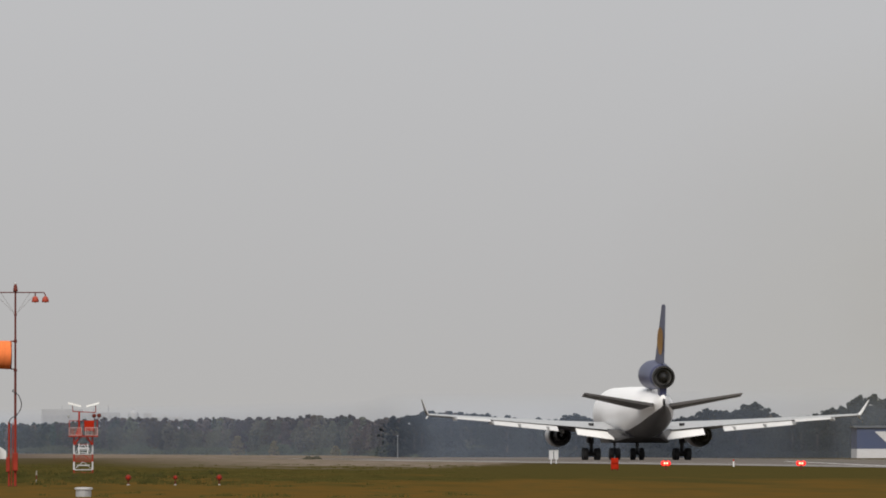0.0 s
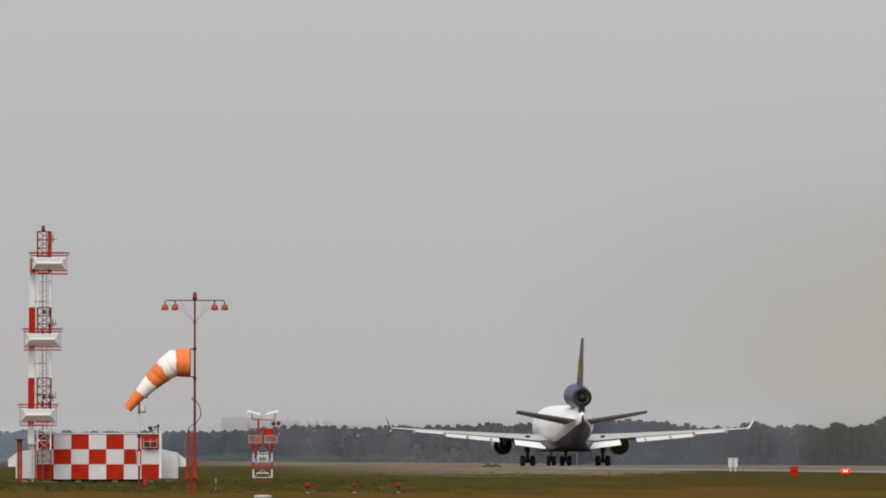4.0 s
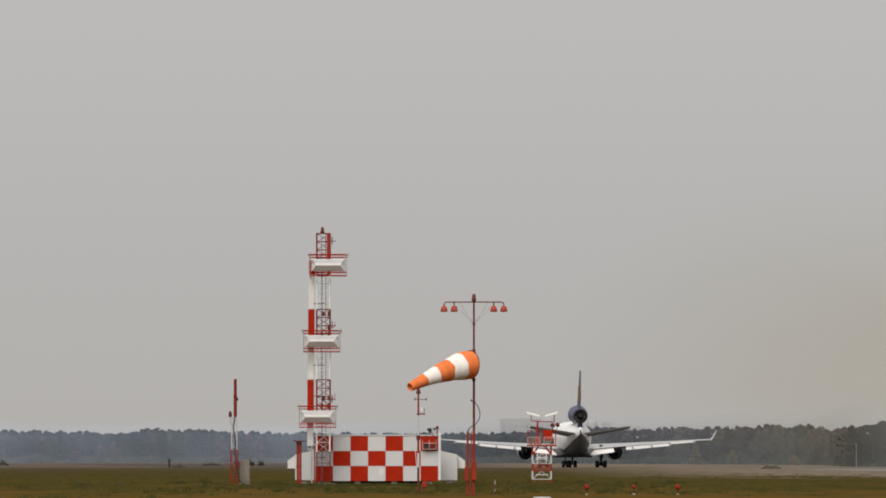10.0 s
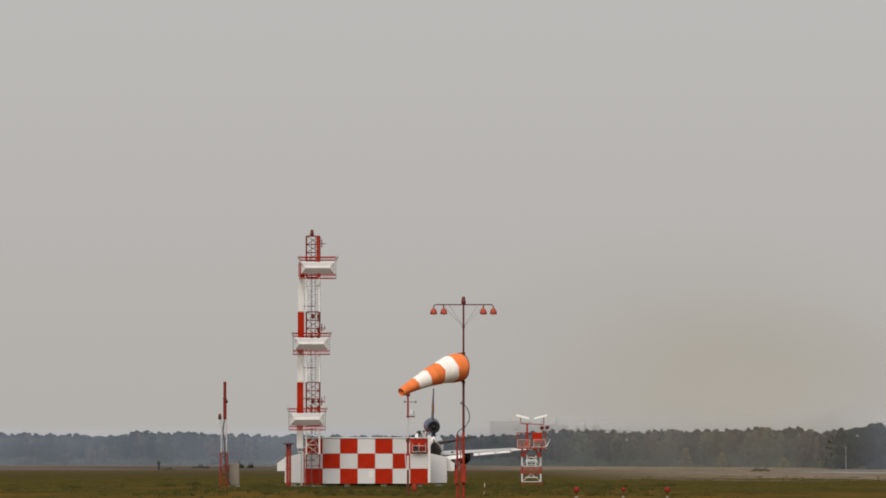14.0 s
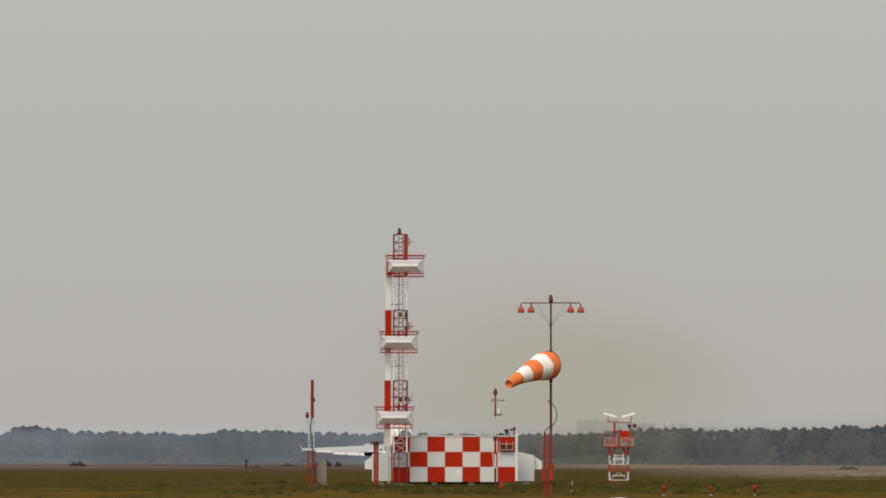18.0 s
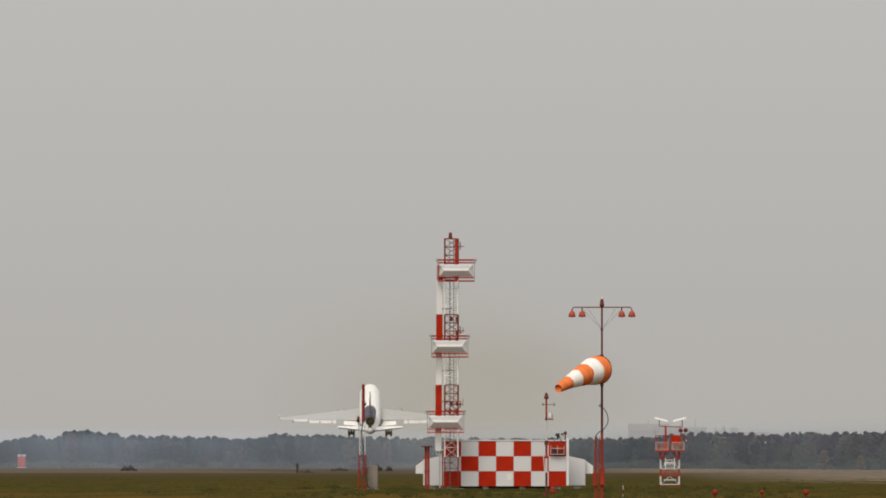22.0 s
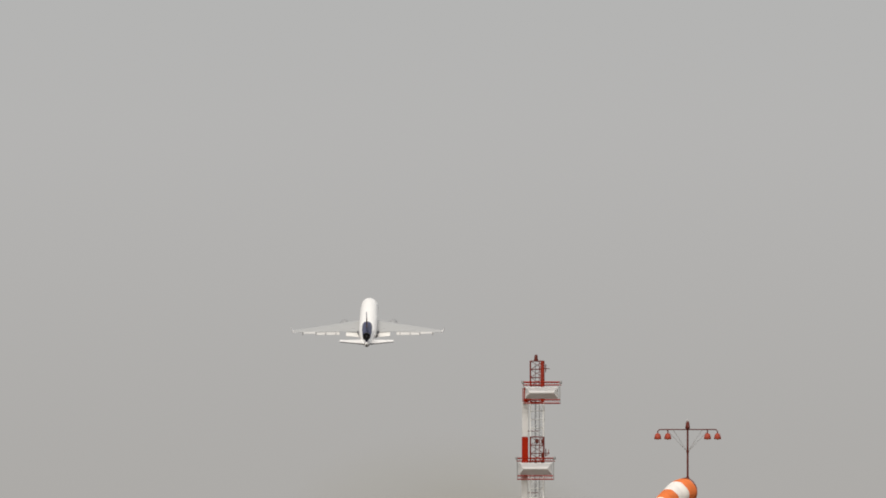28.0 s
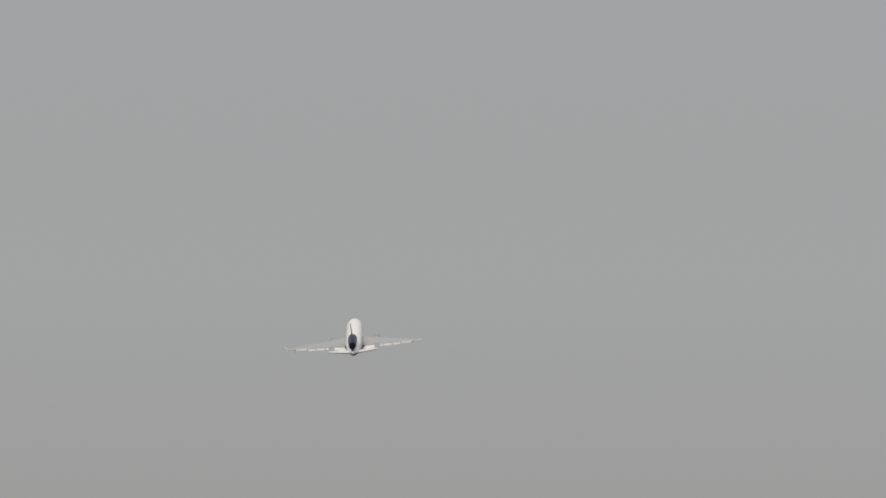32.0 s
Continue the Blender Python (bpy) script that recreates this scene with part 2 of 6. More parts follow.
def meadow():
    """Mown airfield grass: olive and straw patches, drier and paler with the distance from the fence."""
    m = bpy.data.materials.new("airfield_grass")
    m.use_nodes = True
    n, l = m.node_tree.nodes, m.node_tree.links
    b = n["Principled BSDF"]
    b.inputs["Roughness"].default_value = 0.95
    b.inputs["Specular IOR Level"].default_value = 0.0
    tc = n.new("ShaderNodeTexCoord")

    def patches(scale, sx, sy, detail=4):
        mp = n.new("ShaderNodeMapping")
        mp.inputs["Scale"].default_value = (sx, sy, 1)
        tx = n.new("ShaderNodeTexNoise")
        tx.inputs["Scale"].default_value = scale
        tx.inputs["Detail"].default_value = detail
        l.new(tc.outputs["Object"], mp.inputs[0])
        l.new(mp.outputs[0], tx.inputs["Vector"])
        return tx.outputs[0]

    def blend(fac, a, c, lo, hi):
        mr = n.new("ShaderNodeMapRange")
        mr.inputs[1].default_value, mr.inputs[2].default_value = lo, hi
        l.new(fac, mr.inputs[0])
        mx = n.new("ShaderNodeMix")
        mx.data_type = 'RGBA'
        l.new(mr.outputs[0], mx.inputs[0])
        for slot, v in ((6, a), (7, c)):
            if isinstance(v, tuple):
                mx.inputs[slot].default_value = (*v, 1)
            else:
                l.new(v, mx.inputs[slot])
        return mx.outputs[2]

    coarse, middle, fine = patches(0.16, 1.0, 0.09), patches(0.7, 1.0, 0.12), patches(3.0, 1.0, 0.2)
    olive = blend(coarse, (0.068, 0.048, 0.013), (0.043, 0.039, 0.011), 0.36, 0.66)
    straw = blend(middle, olive, (0.082, 0.063, 0.018), 0.46, 0.76)
    green = blend(fine, straw, (0.037, 0.038, 0.010), 0.46, 0.80)
    green = blend(patches(1.7, 1.0, 0.16, 6), green, (0.128, 0.098, 0.036), 0.56, 0.78)
    green = blend(patches(0.9, 1.0, 0.05, 6), green, (0.020, 0.021, 0.008), 0.56, 0.76)
    sep = n.new("ShaderNodeSeparateXYZ")
    l.new(tc.outputs["Object"], sep.inputs[0])
    wob = n.new("ShaderNodeMath")           # the distance from the fence, with a ragged edge
    wob.operation = 'MULTIPLY_ADD'
    wob.inputs[1].default_value = 520.0
    l.new(coarse, wob.inputs[0])
    l.new(sep.outputs[1], wob.inputs[2])
    right = n.new("ShaderNodeMath")         # plain olive-brown turf away from the masts
    right.operation = 'MULTIPLY_ADD'
    right.inputs[1].default_value = 14.0
    l.new(middle, right.inputs[0])
    l.new(sep.outputs[0], right.inputs[2])
    green = blend(right.outputs[0], green, blend(fine, (0.064, 0.049, 0.015), (0.050, 0.044, 0.014), 0.4, 0.7), 26.0, 42.0)
    tan = blend(wob.outputs[0], blend(middle, (0.104, 0.060, 0.015), (0.080, 0.055, 0.016), 0.40, 0.66), green, 690.0, 800.0)
    dry = blend(middle, (0.128, 0.102, 0.086), (0.086, 0.072, 0.056), 0.35, 0.70)
    green_far = blend(wob.outputs[0], tan, blend(middle, (0.050, 0.040, 0.017), (0.068, 0.053, 0.022), 0.36, 0.68), 1000.0, 1250.0)
    dry_far = blend(wob.outputs[0], green_far, dry, 1250.0, 2250.0)
    slant = n.new("ShaderNodeMath")         # bare ground between the grass and the runway
    slant.operation = 'MULTIPLY_ADD'
    slant.inputs[1].default_value = -0.081
    l.new(sep.outputs[1], slant.inputs[0])
    ragged = n.new("ShaderNodeMath")
    ragged.operation = 'MULTIPLY_ADD'
    ragged.inputs[1].default_value = 16.0
    l.new(middle, ragged.inputs[0])
    l.new(sep.outputs[0], ragged.inputs[2])
    l.new(ragged.outputs[0], slant.inputs[2])
    bare = blend(middle, (0.205, 0.160, 0.128), (0.120, 0.100, 0.074), 0.36, 0.66)
    bare = blend(patches(0.35, 1.0, 0.06, 5), bare, (0.085, 0.080, 0.040), 0.54, 0.70)
    bare = blend(slant.outputs[0], bare, dry_far, -21.0, -16.0)
    bare = blend(sep.outputs[0], dry_far, bare, 10.0, 30.0)
    ground_colour = blend(wob.outputs[0], dry_far, bare, 980.0, 1090.0)
    l.new(ground_colour, b.inputs["Base Color"])
    bp = n.new("ShaderNodeBump")
    bp.inputs["Strength"].default_value = 0.6
    bp.inputs["Distance"].default_value = 0.1
    l.new(fine, bp.inputs["Height"])
    l.new(bp.outputs[0], b.inputs["Normal"])
    return m


GRASS = meadow()


def thin_smoke():
    """Brown exhaust haze, densest in the middle of each puff and uneven."""
    m = bpy.data.materials.new("brown_exhaust_haze")
    m.use_nodes = True
    n, l = m.node_tree.nodes, m.node_tree.links
    n.remove(n["Principled BSDF"])
    tc, tx, sep = n.new("ShaderNodeTexCoord"), n.new("ShaderNodeTexNoise"), n.new("ShaderNodeSeparateXYZ")
    tx.inputs["Scale"].default_value = 1.6
    l.new(tc.outputs["Object"], tx.inputs["Vector"])
    l.new(tc.outputs["Object"], sep.inputs[0])
    depth, cubed, dens = n.new("ShaderNodeMath"), n.new("ShaderNodeMath"), n.new("ShaderNodeMath")
    depth.operation, cubed.operation, dens.operation = 'ABSOLUTE', 'POWER', 'MULTIPLY'
    cubed.inputs[1].default_value = 2.6
    mr = n.new("ShaderNodeMapRange")
    mr.inputs[1].default_value, mr.inputs[2].default_value = 0.25, 0.75
    mr.inputs[3].default_value, mr.inputs[4].default_value = 0.044, 0.088
    l.new(sep.outputs[1], depth.inputs[0])
    l.new(depth.outputs[0], cubed.inputs[0])
    l.new(tx.outputs[0], mr.inputs[0])
    l.new(cubed.outputs[0], dens.inputs[0])
    l.new(mr.outputs[0], dens.inputs[1])
    clear, smoke, mix = n.new("ShaderNodeBsdfTransparent"), n.new("ShaderNodeBsdfDiffuse"), n.new("ShaderNodeMixShader")
    smoke.inputs[0].default_value = (0.30, 0.25, 0.075, 1)
    l.new(dens.outputs[0], mix.inputs[0])
    l.new(clear.outputs[0], mix.inputs[1])
    l.new(smoke.outputs[0], mix.inputs[2])
    l.new(mix.outputs[0], n["Material Output"].inputs[0])
    return m


SMOKE = thin_smoke()


def haze_sheet_material(name, top):
    """Distance haze put into a see-through sheet: bluish, thickest near the ground and gone at its top."""
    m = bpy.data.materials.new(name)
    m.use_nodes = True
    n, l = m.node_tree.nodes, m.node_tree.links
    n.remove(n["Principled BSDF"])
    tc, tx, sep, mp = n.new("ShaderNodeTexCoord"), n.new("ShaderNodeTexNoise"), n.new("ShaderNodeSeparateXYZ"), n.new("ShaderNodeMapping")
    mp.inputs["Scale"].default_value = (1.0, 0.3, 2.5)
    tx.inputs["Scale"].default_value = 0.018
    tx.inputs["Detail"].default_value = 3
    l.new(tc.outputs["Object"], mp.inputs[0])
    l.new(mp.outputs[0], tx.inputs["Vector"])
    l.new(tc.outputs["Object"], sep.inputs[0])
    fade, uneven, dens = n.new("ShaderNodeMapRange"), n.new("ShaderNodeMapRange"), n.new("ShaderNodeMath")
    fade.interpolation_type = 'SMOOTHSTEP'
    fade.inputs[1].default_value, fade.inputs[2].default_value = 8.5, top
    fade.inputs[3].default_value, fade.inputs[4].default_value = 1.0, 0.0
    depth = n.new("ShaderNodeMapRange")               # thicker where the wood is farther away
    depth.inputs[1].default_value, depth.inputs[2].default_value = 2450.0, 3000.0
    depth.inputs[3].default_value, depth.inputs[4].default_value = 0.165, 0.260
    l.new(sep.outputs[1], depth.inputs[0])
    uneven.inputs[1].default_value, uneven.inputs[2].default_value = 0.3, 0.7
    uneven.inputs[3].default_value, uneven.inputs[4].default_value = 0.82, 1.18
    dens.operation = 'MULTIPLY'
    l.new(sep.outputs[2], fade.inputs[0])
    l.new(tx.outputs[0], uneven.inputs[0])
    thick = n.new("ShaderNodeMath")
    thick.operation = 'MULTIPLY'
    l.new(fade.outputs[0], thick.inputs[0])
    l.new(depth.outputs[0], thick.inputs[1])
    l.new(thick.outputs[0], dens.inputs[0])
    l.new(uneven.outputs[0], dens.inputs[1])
    clear, haze_tint, mix = n.new("ShaderNodeBsdfTransparent"), n.new("ShaderNodeBsdfDiffuse"), n.new("ShaderNodeMixShader")
    haze_tint.inputs[0].default_value = (0.325, 0.385, 0.50, 1)
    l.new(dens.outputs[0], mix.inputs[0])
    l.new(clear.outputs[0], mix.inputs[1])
    l.new(haze_tint.outputs[0], mix.inputs[2])
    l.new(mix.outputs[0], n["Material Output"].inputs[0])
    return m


WEED = paint("green_and_straw_weeds", (0.098, 0.084, 0.028), 0.95, wear=0.25, scale=0.7, fine=5.0, bump=0.0, dirt=(0.052, 0.058, 0.017), thin=0.4, gloss=0.0)
BLADE = paint("dry_and_green_grass_blades", (0.104, 0.085, 0.026), 0.95, wear=0.2, scale=0.08, fine=0.7, bump=0.0, dirt=(0.062, 0.062, 0.018), thin=0.4, gloss=0.0)


# ---------------------------------------------------------------- mesh tools
def mesh_of(bm, name, smooth=False):
    bmesh.ops.recalc_face_normals(bm, faces=bm.faces)
    me = bpy.data.meshes.new(name)
    bm.to_mesh(me)
    bm.free()
    if smooth:
        for p in me.polygons:
            p.use_smooth = True
    return me


def part(name, bm, material, parent=None, label="", at=(0, 0, 0), smooth=False):
    """Links a bmesh (or a mesh that alike pieces share) as one object."""
    me = bm if isinstance(bm, bpy.types.Mesh) else mesh_of(bm, name, smooth)
    if not me.materials:
        me.materials.append(material)
    ob = new(name, me)
    ob.location = at
    if parent is not None:
        ob.parent = parent
    if label:
        ob["label"] = label
    return ob


def thing(name, at, label, category, group="", turn=0.0):
    ob = new(name)
    ob.empty_display_size = 0.2
    ob.location = at
    ob.rotation_euler = (0, 0, radians(turn))
    return tagged(ob, label, category, group)


def box(bm, x0, x1, y0, y1, z0, z1, bevel=0.0):
    vs = [bm.verts.new((x, y, z)) for x in (x0, x1) for y in (y0, y1) for z in (z0, z1)]
    fs = [bm.faces.new([vs[i] for i in f]) for f in ((0, 1, 3, 2), (4, 6, 7, 5), (0, 4, 5, 1), (2, 3, 7, 6), (0, 2, 6, 4), (1, 5, 7, 3))]
    if bevel:
        bmesh.ops.bevel(bm, geom=list({e for f in fs for e in f.edges}), offset=bevel, segments=1, affect='EDGES')
    return bm


def Box(x0, x1, y0, y1, z0, z1, bevel=0.0):
    return box(bmesh.new(), x0, x1, y0, y1, z0, z1, bevel)


def loft(bm, rings, caps=True):
    rows = [[bm.verts.new(p) for p in r] for r in rings]
    for a, b in zip(rows, rows[1:]):
        k = len(a)
        for i in range(k):
            bm.faces.new((a[i], a[(i + 1) % k], b[(i + 1) % k], b[i]))
    if caps:
        bm.faces.new(rows[0])
        bm.faces.new(rows[-1][::-1])
    return bm


def tube(bm, a, b, r, r2=None, k=8):
    """A round bar from a to b."""
    a, b = Vector(a), Vector(b)
    q = (b - a).to_track_quat('Z', 'Y').to_matrix()
    rings = []
    for c, rr in ((a, r), (b, r if r2 is None else r2)):
        rings.append([c + q @ Vector((rr * math.cos(2 * math.pi * i / k), rr * math.sin(2 * math.pi * i / k), 0)) for i in range(k)])
    return loft(bm, rings)


def lathe(bm, profile, axis='Z', at=(0, 0, 0), k=16, caps=True):
    """A turned body: profile of (along the axis, radius)."""
    at = Vector(at)
    rings = []
    for h, r in profile:
        ring = []
        for i in range(k):
            c, s = r * math.cos(2 * math.pi * i / k), r * math.sin(2 * math.pi * i / k)
            ring.append(at + Vector({'Z': (c, s, h), 'Y': (c, h, s), 'X': (h, c, s)}[axis]))
        rings.append(ring)
    return loft(bm, rings, caps)


def bent(bm, pts, r, k=6):
    for a, b in zip(pts, pts[1:]):
        tube(bm, a, b, r, k=k)
    return bm


def raise_ground(y):
    """The field dips gently towards the far end of the runway."""
    k = min(1.0, max(0.0, (y - 1200) / 1200))
    return -1.6 * k * k * (3 - 2 * k)


# ---------------------------------------------------------------- ground and runway
def strip(name, x_of, ys, lift, material, kind_label):
    verts, faces = [], []
    for y in ys:
        xa, xb = x_of(y)
        for x in (xa, xb):
            verts.append((x, y, raise_ground(y) + lift))
    for i in range(len(ys) - 1):
        a = 2 * i
        faces.append((a, a + 1, a + 3, a + 2))
    me = bpy.data.meshes.new(name)
    me.from_pydata(verts, [], faces)
    me.materials.append(material)
    ob = new(name, me)
    return tagged(ob, kind_label, kind="structure")


FIELD_Y = [-400, 0, 300, 600, 900, 1200] + [1200 + 60 * i for i in range(1, 21)] + [2800, 3400, 4000, 4950]
ground = strip("ground", lambda y: (-1600, 1600), FIELD_Y, 0.0, GRASS, "olive and straw-coloured airfield grass")
TRACK = 0.0821       # the runway runs away to the left of the line of sight
RUN_Y = [-400, 0, 600, 900] + [1200 + 60 * i for i in range(16)]
END_Y = [2100 + 60 * i for i in range(6)] + [2800, 3300]
runway = strip("runway", lambda y: (142.5 - TRACK * y, 202.5 - TRACK * y), RUN_Y, 0.02, ASPHALT, "worn pale concrete runway crossing the grass")
strip("runway_side_strip", lambda y: (134.5 - TRACK * y, 142.4 - TRACK * y), [-400, 0, 600, 800, 1000, 1150], 0.012, PALE_STRIP, "pale strip along the runway edge")
strip("runway_end", lambda y: (142.5 - TRACK * y, 202.5 - TRACK * y), END_Y, 0.02, OLD_ASPHALT, "dark old asphalt at the far end of the runway")
for side in (144.0, 200.1):
    strip("runway_edge_line", lambda y: (side - TRACK * y, side + 0.9 - TRACK * y), RUN_Y, 0.03, LINE, "white painted runway edge line")


# the bright line of the turn-off at the near end
strip("turn_off_line", lambda y: (83.2 - 0.0445 * (1010 - y), 83.75 - 0.0445 * (1010 - y)), [640, 760, 880, 960, 1040], 0.04, BRIGHT_LINE, "bright white painted turn-off line")


# ---------------------------------------------------------------- glide path mast and equipment shed
def lattice(z0, z1, half, r, bays, ring_end=True, brace=0.55):
    bm = bmesh.new()
    c = [(-half, -half), (half, -half), (half, half), (-half, half)]
    for x, y in c:
        tube(bm, (x, y, z0), (x, y, z1), r * 1.15, k=8)
    for b in range(bays):
        za, zb = z0 + (z1 - z0) * b / bays, z0 + (z1 - z0) * (b + 1) / bays
        for i in range(4):
            p, q = c[i], c[(i + 1) % 4]
            tube(bm, (*p, za), (*q, za), r * 0.6, k=4)
            s, e = (p, q) if (b + i) % 2 else (q, p)
            tube(bm, (*s, za), (*e, zb), r * brace, k=4)
    if ring_end:
        for i in range(4):
            tube(bm, (*c[i], z1), (*c[(i + 1) % 4], z1), r * 0.7, k=4)
    return bm


def build_mast():
    mast = thing("glide_path_mast", (-6.75, 560.0, 0), "tall red and white lattice mast with three white antenna boxes", "antenna mast")
    bands = ((0.0, 1.93, RED), (1.93, 4.10, WHITE), (4.10, 6.03, RED),
             (6.03, 8.15, WHITE), (8.15, 10.03, RED), (10.03, 12.0, WHITE), (12.0, 14.34, RED))
    for z0, z1, m in bands:
        red = m is RED
        part("lattice_section", lattice(z0, z1, 0.38, 0.034 if red and z0 else 0.026, max(1, round((z1 - z0) / (0.46 if red and z0 else 0.56))), True, 0.42 if red and z0 else 0.36), LATTICE_RED if red else LATTICE, mast,
             "red lattice section" if m is RED else "white lattice section")
    part("footing", Box(-1.25, 0.75, -0.7, 0.7, 0.0, 0.14, 0.02), CONCRETE, mast, "pale concrete footing")
    for z0, z1, m in ((2.25, 4.1, WHITE), (4.1, 6.03, RED), (6.03, 8.15, WHITE), (8.15, 10.03, RED), (10.03, 12.0, WHITE), (12.0, 12.83, RED)):
        x = -0.76 + 0.010 * (z0 - 2)
        part("cable_duct", Box(x - 0.17, x + 0.19, -0.2, 0.2, z0, z1 - 0.01, 0.02), RED if m is RED else CREAM, mast, "red cable duct" if m is RED else "white cable duct")
    bm = bmesh.new()                                  # bent foot of the duct
    bent(bm, [(-0.84, 0, 2.6), (-0.84, 0, 2.05), (-0.5, 0, 2.05), (-0.5, 0, 2.4)], 0.05)
    part("duct_outlet", bm, WHITE, mast)
    for z0, z1, m in bands[1:]:                       # caged ladder up the front, painted with the bands
        bm = bmesh.new()
        for x in (0.13, 0.38):
            tube(bm, (x, -0.46, z0), (x, -0.46, z1), 0.017, k=5)
        steps = round((z1 - z0) / 0.15)
        for i in range(steps):
            z = z0 + (i + 0.5) * (z1 - z0) / steps
            tube(bm, (0.13, -0.46, z), (0.38, -0.46, z), 0.008, k=4)
        for i in range(round((z1 - z0) / 0.6)):
            z = z0 + 0.3 + 0.6 * i
            tube(bm, (0.38, -0.38, z), (0.38, -0.46, z), 0.015, k=4)
        if z0 >= 12.0 or m is not RED:
            tray = Box(0.20 if m is RED else 0.335, 0.385, -0.49, -0.475, z0 + 0.01, z1 - 0.01)
            part("cable_tray", tray, DULL_RED if m is RED else LATTICE, mast, "red cable tray" if m is RED else "white cable tray")
        part("ladder_section", bm, LATTICE_RED if m is RED else LADDER_GREY, mast, "red ladder section" if m is RED else "grey steel ladder section")
    bm = bent(bmesh.new(), [(-0.10, -0.3, 0.2), (-0.09, -0.3, 4.0), (-0.12, -0.3, 8.0), (-0.09, -0.3, 14.2)], 0.016, 5)
    bent(bm, [(-0.05, -0.28, 0.2), (-0.04, -0.28, 5.0), (-0.06, -0.28, 10.0), (-0.05, -0.28, 12.6)], 0.011, 5)
    part("cable_run", bm, NOZZLE, mast, "grey cables up the mast")
    for x, m in ((-0.66, STEEL), (-0.50, DULL_RED)):
        part("duct_leg", tube(bmesh.new(), (x, -0.3, 0.14), (x, -0.3, 2.3), 0.035, k=6), m, mast, "red pipe leg" if m is DULL_RED else "grey pipe leg")
    for i in range(7):
        z = 1.6 + 1.75 * i
        part("duct_bracket", tube(bmesh.new(), (-0.55, -0.38, z), (0.1, -0.38, z), 0.02, k=4), RUST, mast)
    for z in (5.7, 9.75):
        for x in (-0.08, 0.30):
            part("relay_box", Box(x - 0.07, x + 0.07, -0.56, -0.44, z - 1.35, z - 1.0, 0.015), RUST, mast, "dark red relay box")
        part("side_hook", bent(bmesh.new(), [(0.38, -0.4, z - 0.75), (0.62, -0.4, z - 0.75), (0.66, -0.4, z - 0.6), (0.66, -0.4, z - 0.45)], 0.018, 5), DULL_RED, mast, "red hooked bracket")
    part("obstruction_lamp", lathe(bmesh.new(), ((14.33, 0.05), (14.38, 0.12), (14.44, 0.12), (14.48, 0.1), (14.66, 0.09), (14.71, 0.03)), at=(-0.06, 0, 0), k=10), RUST, mast, "dark red lamp", smooth=True)
    for z in (13.9, 9.1, 4.9):
        bm = tube(bmesh.new(), (0.1, -0.4, z), (0.72, -0.4, z), 0.022, k=5)
        tube(bm, (0.5, -0.4, z - 0.2), (0.5, -0.4, z + 0.25), 0.03, k=5)
        part("side_bracket", bm, RUST, mast)
    for x, z in ((0.0, 9.8), (0.33, 9.8), (0.0, 5.0), (0.33, 5.0), (0.33, 9.0)):
        bm = bmesh.new()
        lathe(bm, ((z - 0.16, 0.05), (z - 0.1, 0.09), (z + 0.06, 0.09), (z + 0.12, 0.04)), at=(x, -0.4, 0), k=8)
        part("warning_lamp", bm, RUST, mast, "dark red warning lamp")
    for x, z in ((0.27, 12.53), (-0.09, 8.21), (-0.33, 3.92)):
        # white tray with a raised front, in a red cage with a handrail
        w, d, h = 0.95, 0.5, 0.345
        bm = bmesh.new()
        for px, py, pz in ((w - 0.02, -0.5, h - 0.02), (w - 0.02, -0.56, h - 0.02), (w - 0.26, -0.84, 0.02), (w - 0.26, -0.84, -0.03), (w - 0.02, -0.60, -h + 0.02), (w - 0.02, -0.5, -h + 0.02)):
            for s in (-1, 1):
                bm.verts.new((x + s * px, py, z + pz))
        bmesh.ops.convex_hull(bm, input=bm.verts)
        ant = part("antenna_box", bm, CREAM, mast, "white antenna box with a bevelled front")
        part("back_plate", Box(x - w, x + w, -0.5, -0.42, z - h, z + h, 0.02), CREAM, ant, "white back plate")
        bm = bmesh.new()
        for zz, r in ((z + 0.60, 0.035), (z + 0.44, 0.022)):
            for y in (-1.0, 0.3):
                tube(bm, (x - 1.06, y, zz), (x + 1.06, y, zz), r, k=6)
            for xx in (x - 1.06, x + 1.1):
                tube(bm, (xx, -1.0, zz), (xx, 0.3, zz), r, k=6)
        for i in range(15):
            xx = x - 1.02 + i * 0.145
            tube(bm, (xx, -1.0, z + 0.44), (xx, -1.0, z + 0.60), 0.010, k=4)
        part("handrail", bm, RED, ant, "red handrail")
        for xx in (x - 1.03, x + 1.03):
            for y in (-1.0, 0.3):
                part("corner_post", tube(bmesh.new(), (xx, y, z - 0.6), (xx, y, z + 0.60), 0.022, k=5), STEEL, ant, "thin grey post")
        bm = bmesh.new()
        for zz in (z - 0.60, z - 0.40):
            for y in (-1.0, 0.3):
                tube(bm, (x - 1.03, y, zz), (x + 1.03, y, zz), 0.028, k=6)
            for xx in (x - 1.03, x + 1.03):
                tube(bm, (xx, -1.0, zz), (xx, 0.3, zz), 0.028, k=6)
        for i in range(22):
            xx = x - 1.02 + i * 0.097
            tube(bm, (xx, -1.0, z - 0.6), (xx, -1.0, z - 0.4), 0.010, k=4)
            tube(bm, (xx, -1.0, z - 0.6), (xx, 0.3, z - 0.6), 0.010, k=4)
        part("cage_floor", bm, RED, ant, "red mesh cage floor")
        for s in (-1, 1):
            for y in (-1.0, 0.3):
                bm = lathe(bmesh.new(), ((z + 0.53, 0.03), (z + 0.55, 0.07), (z + 0.66, 0.07), (z + 0.68, 0.03)), at=(x + s * 1.08, y, 0), k=8)
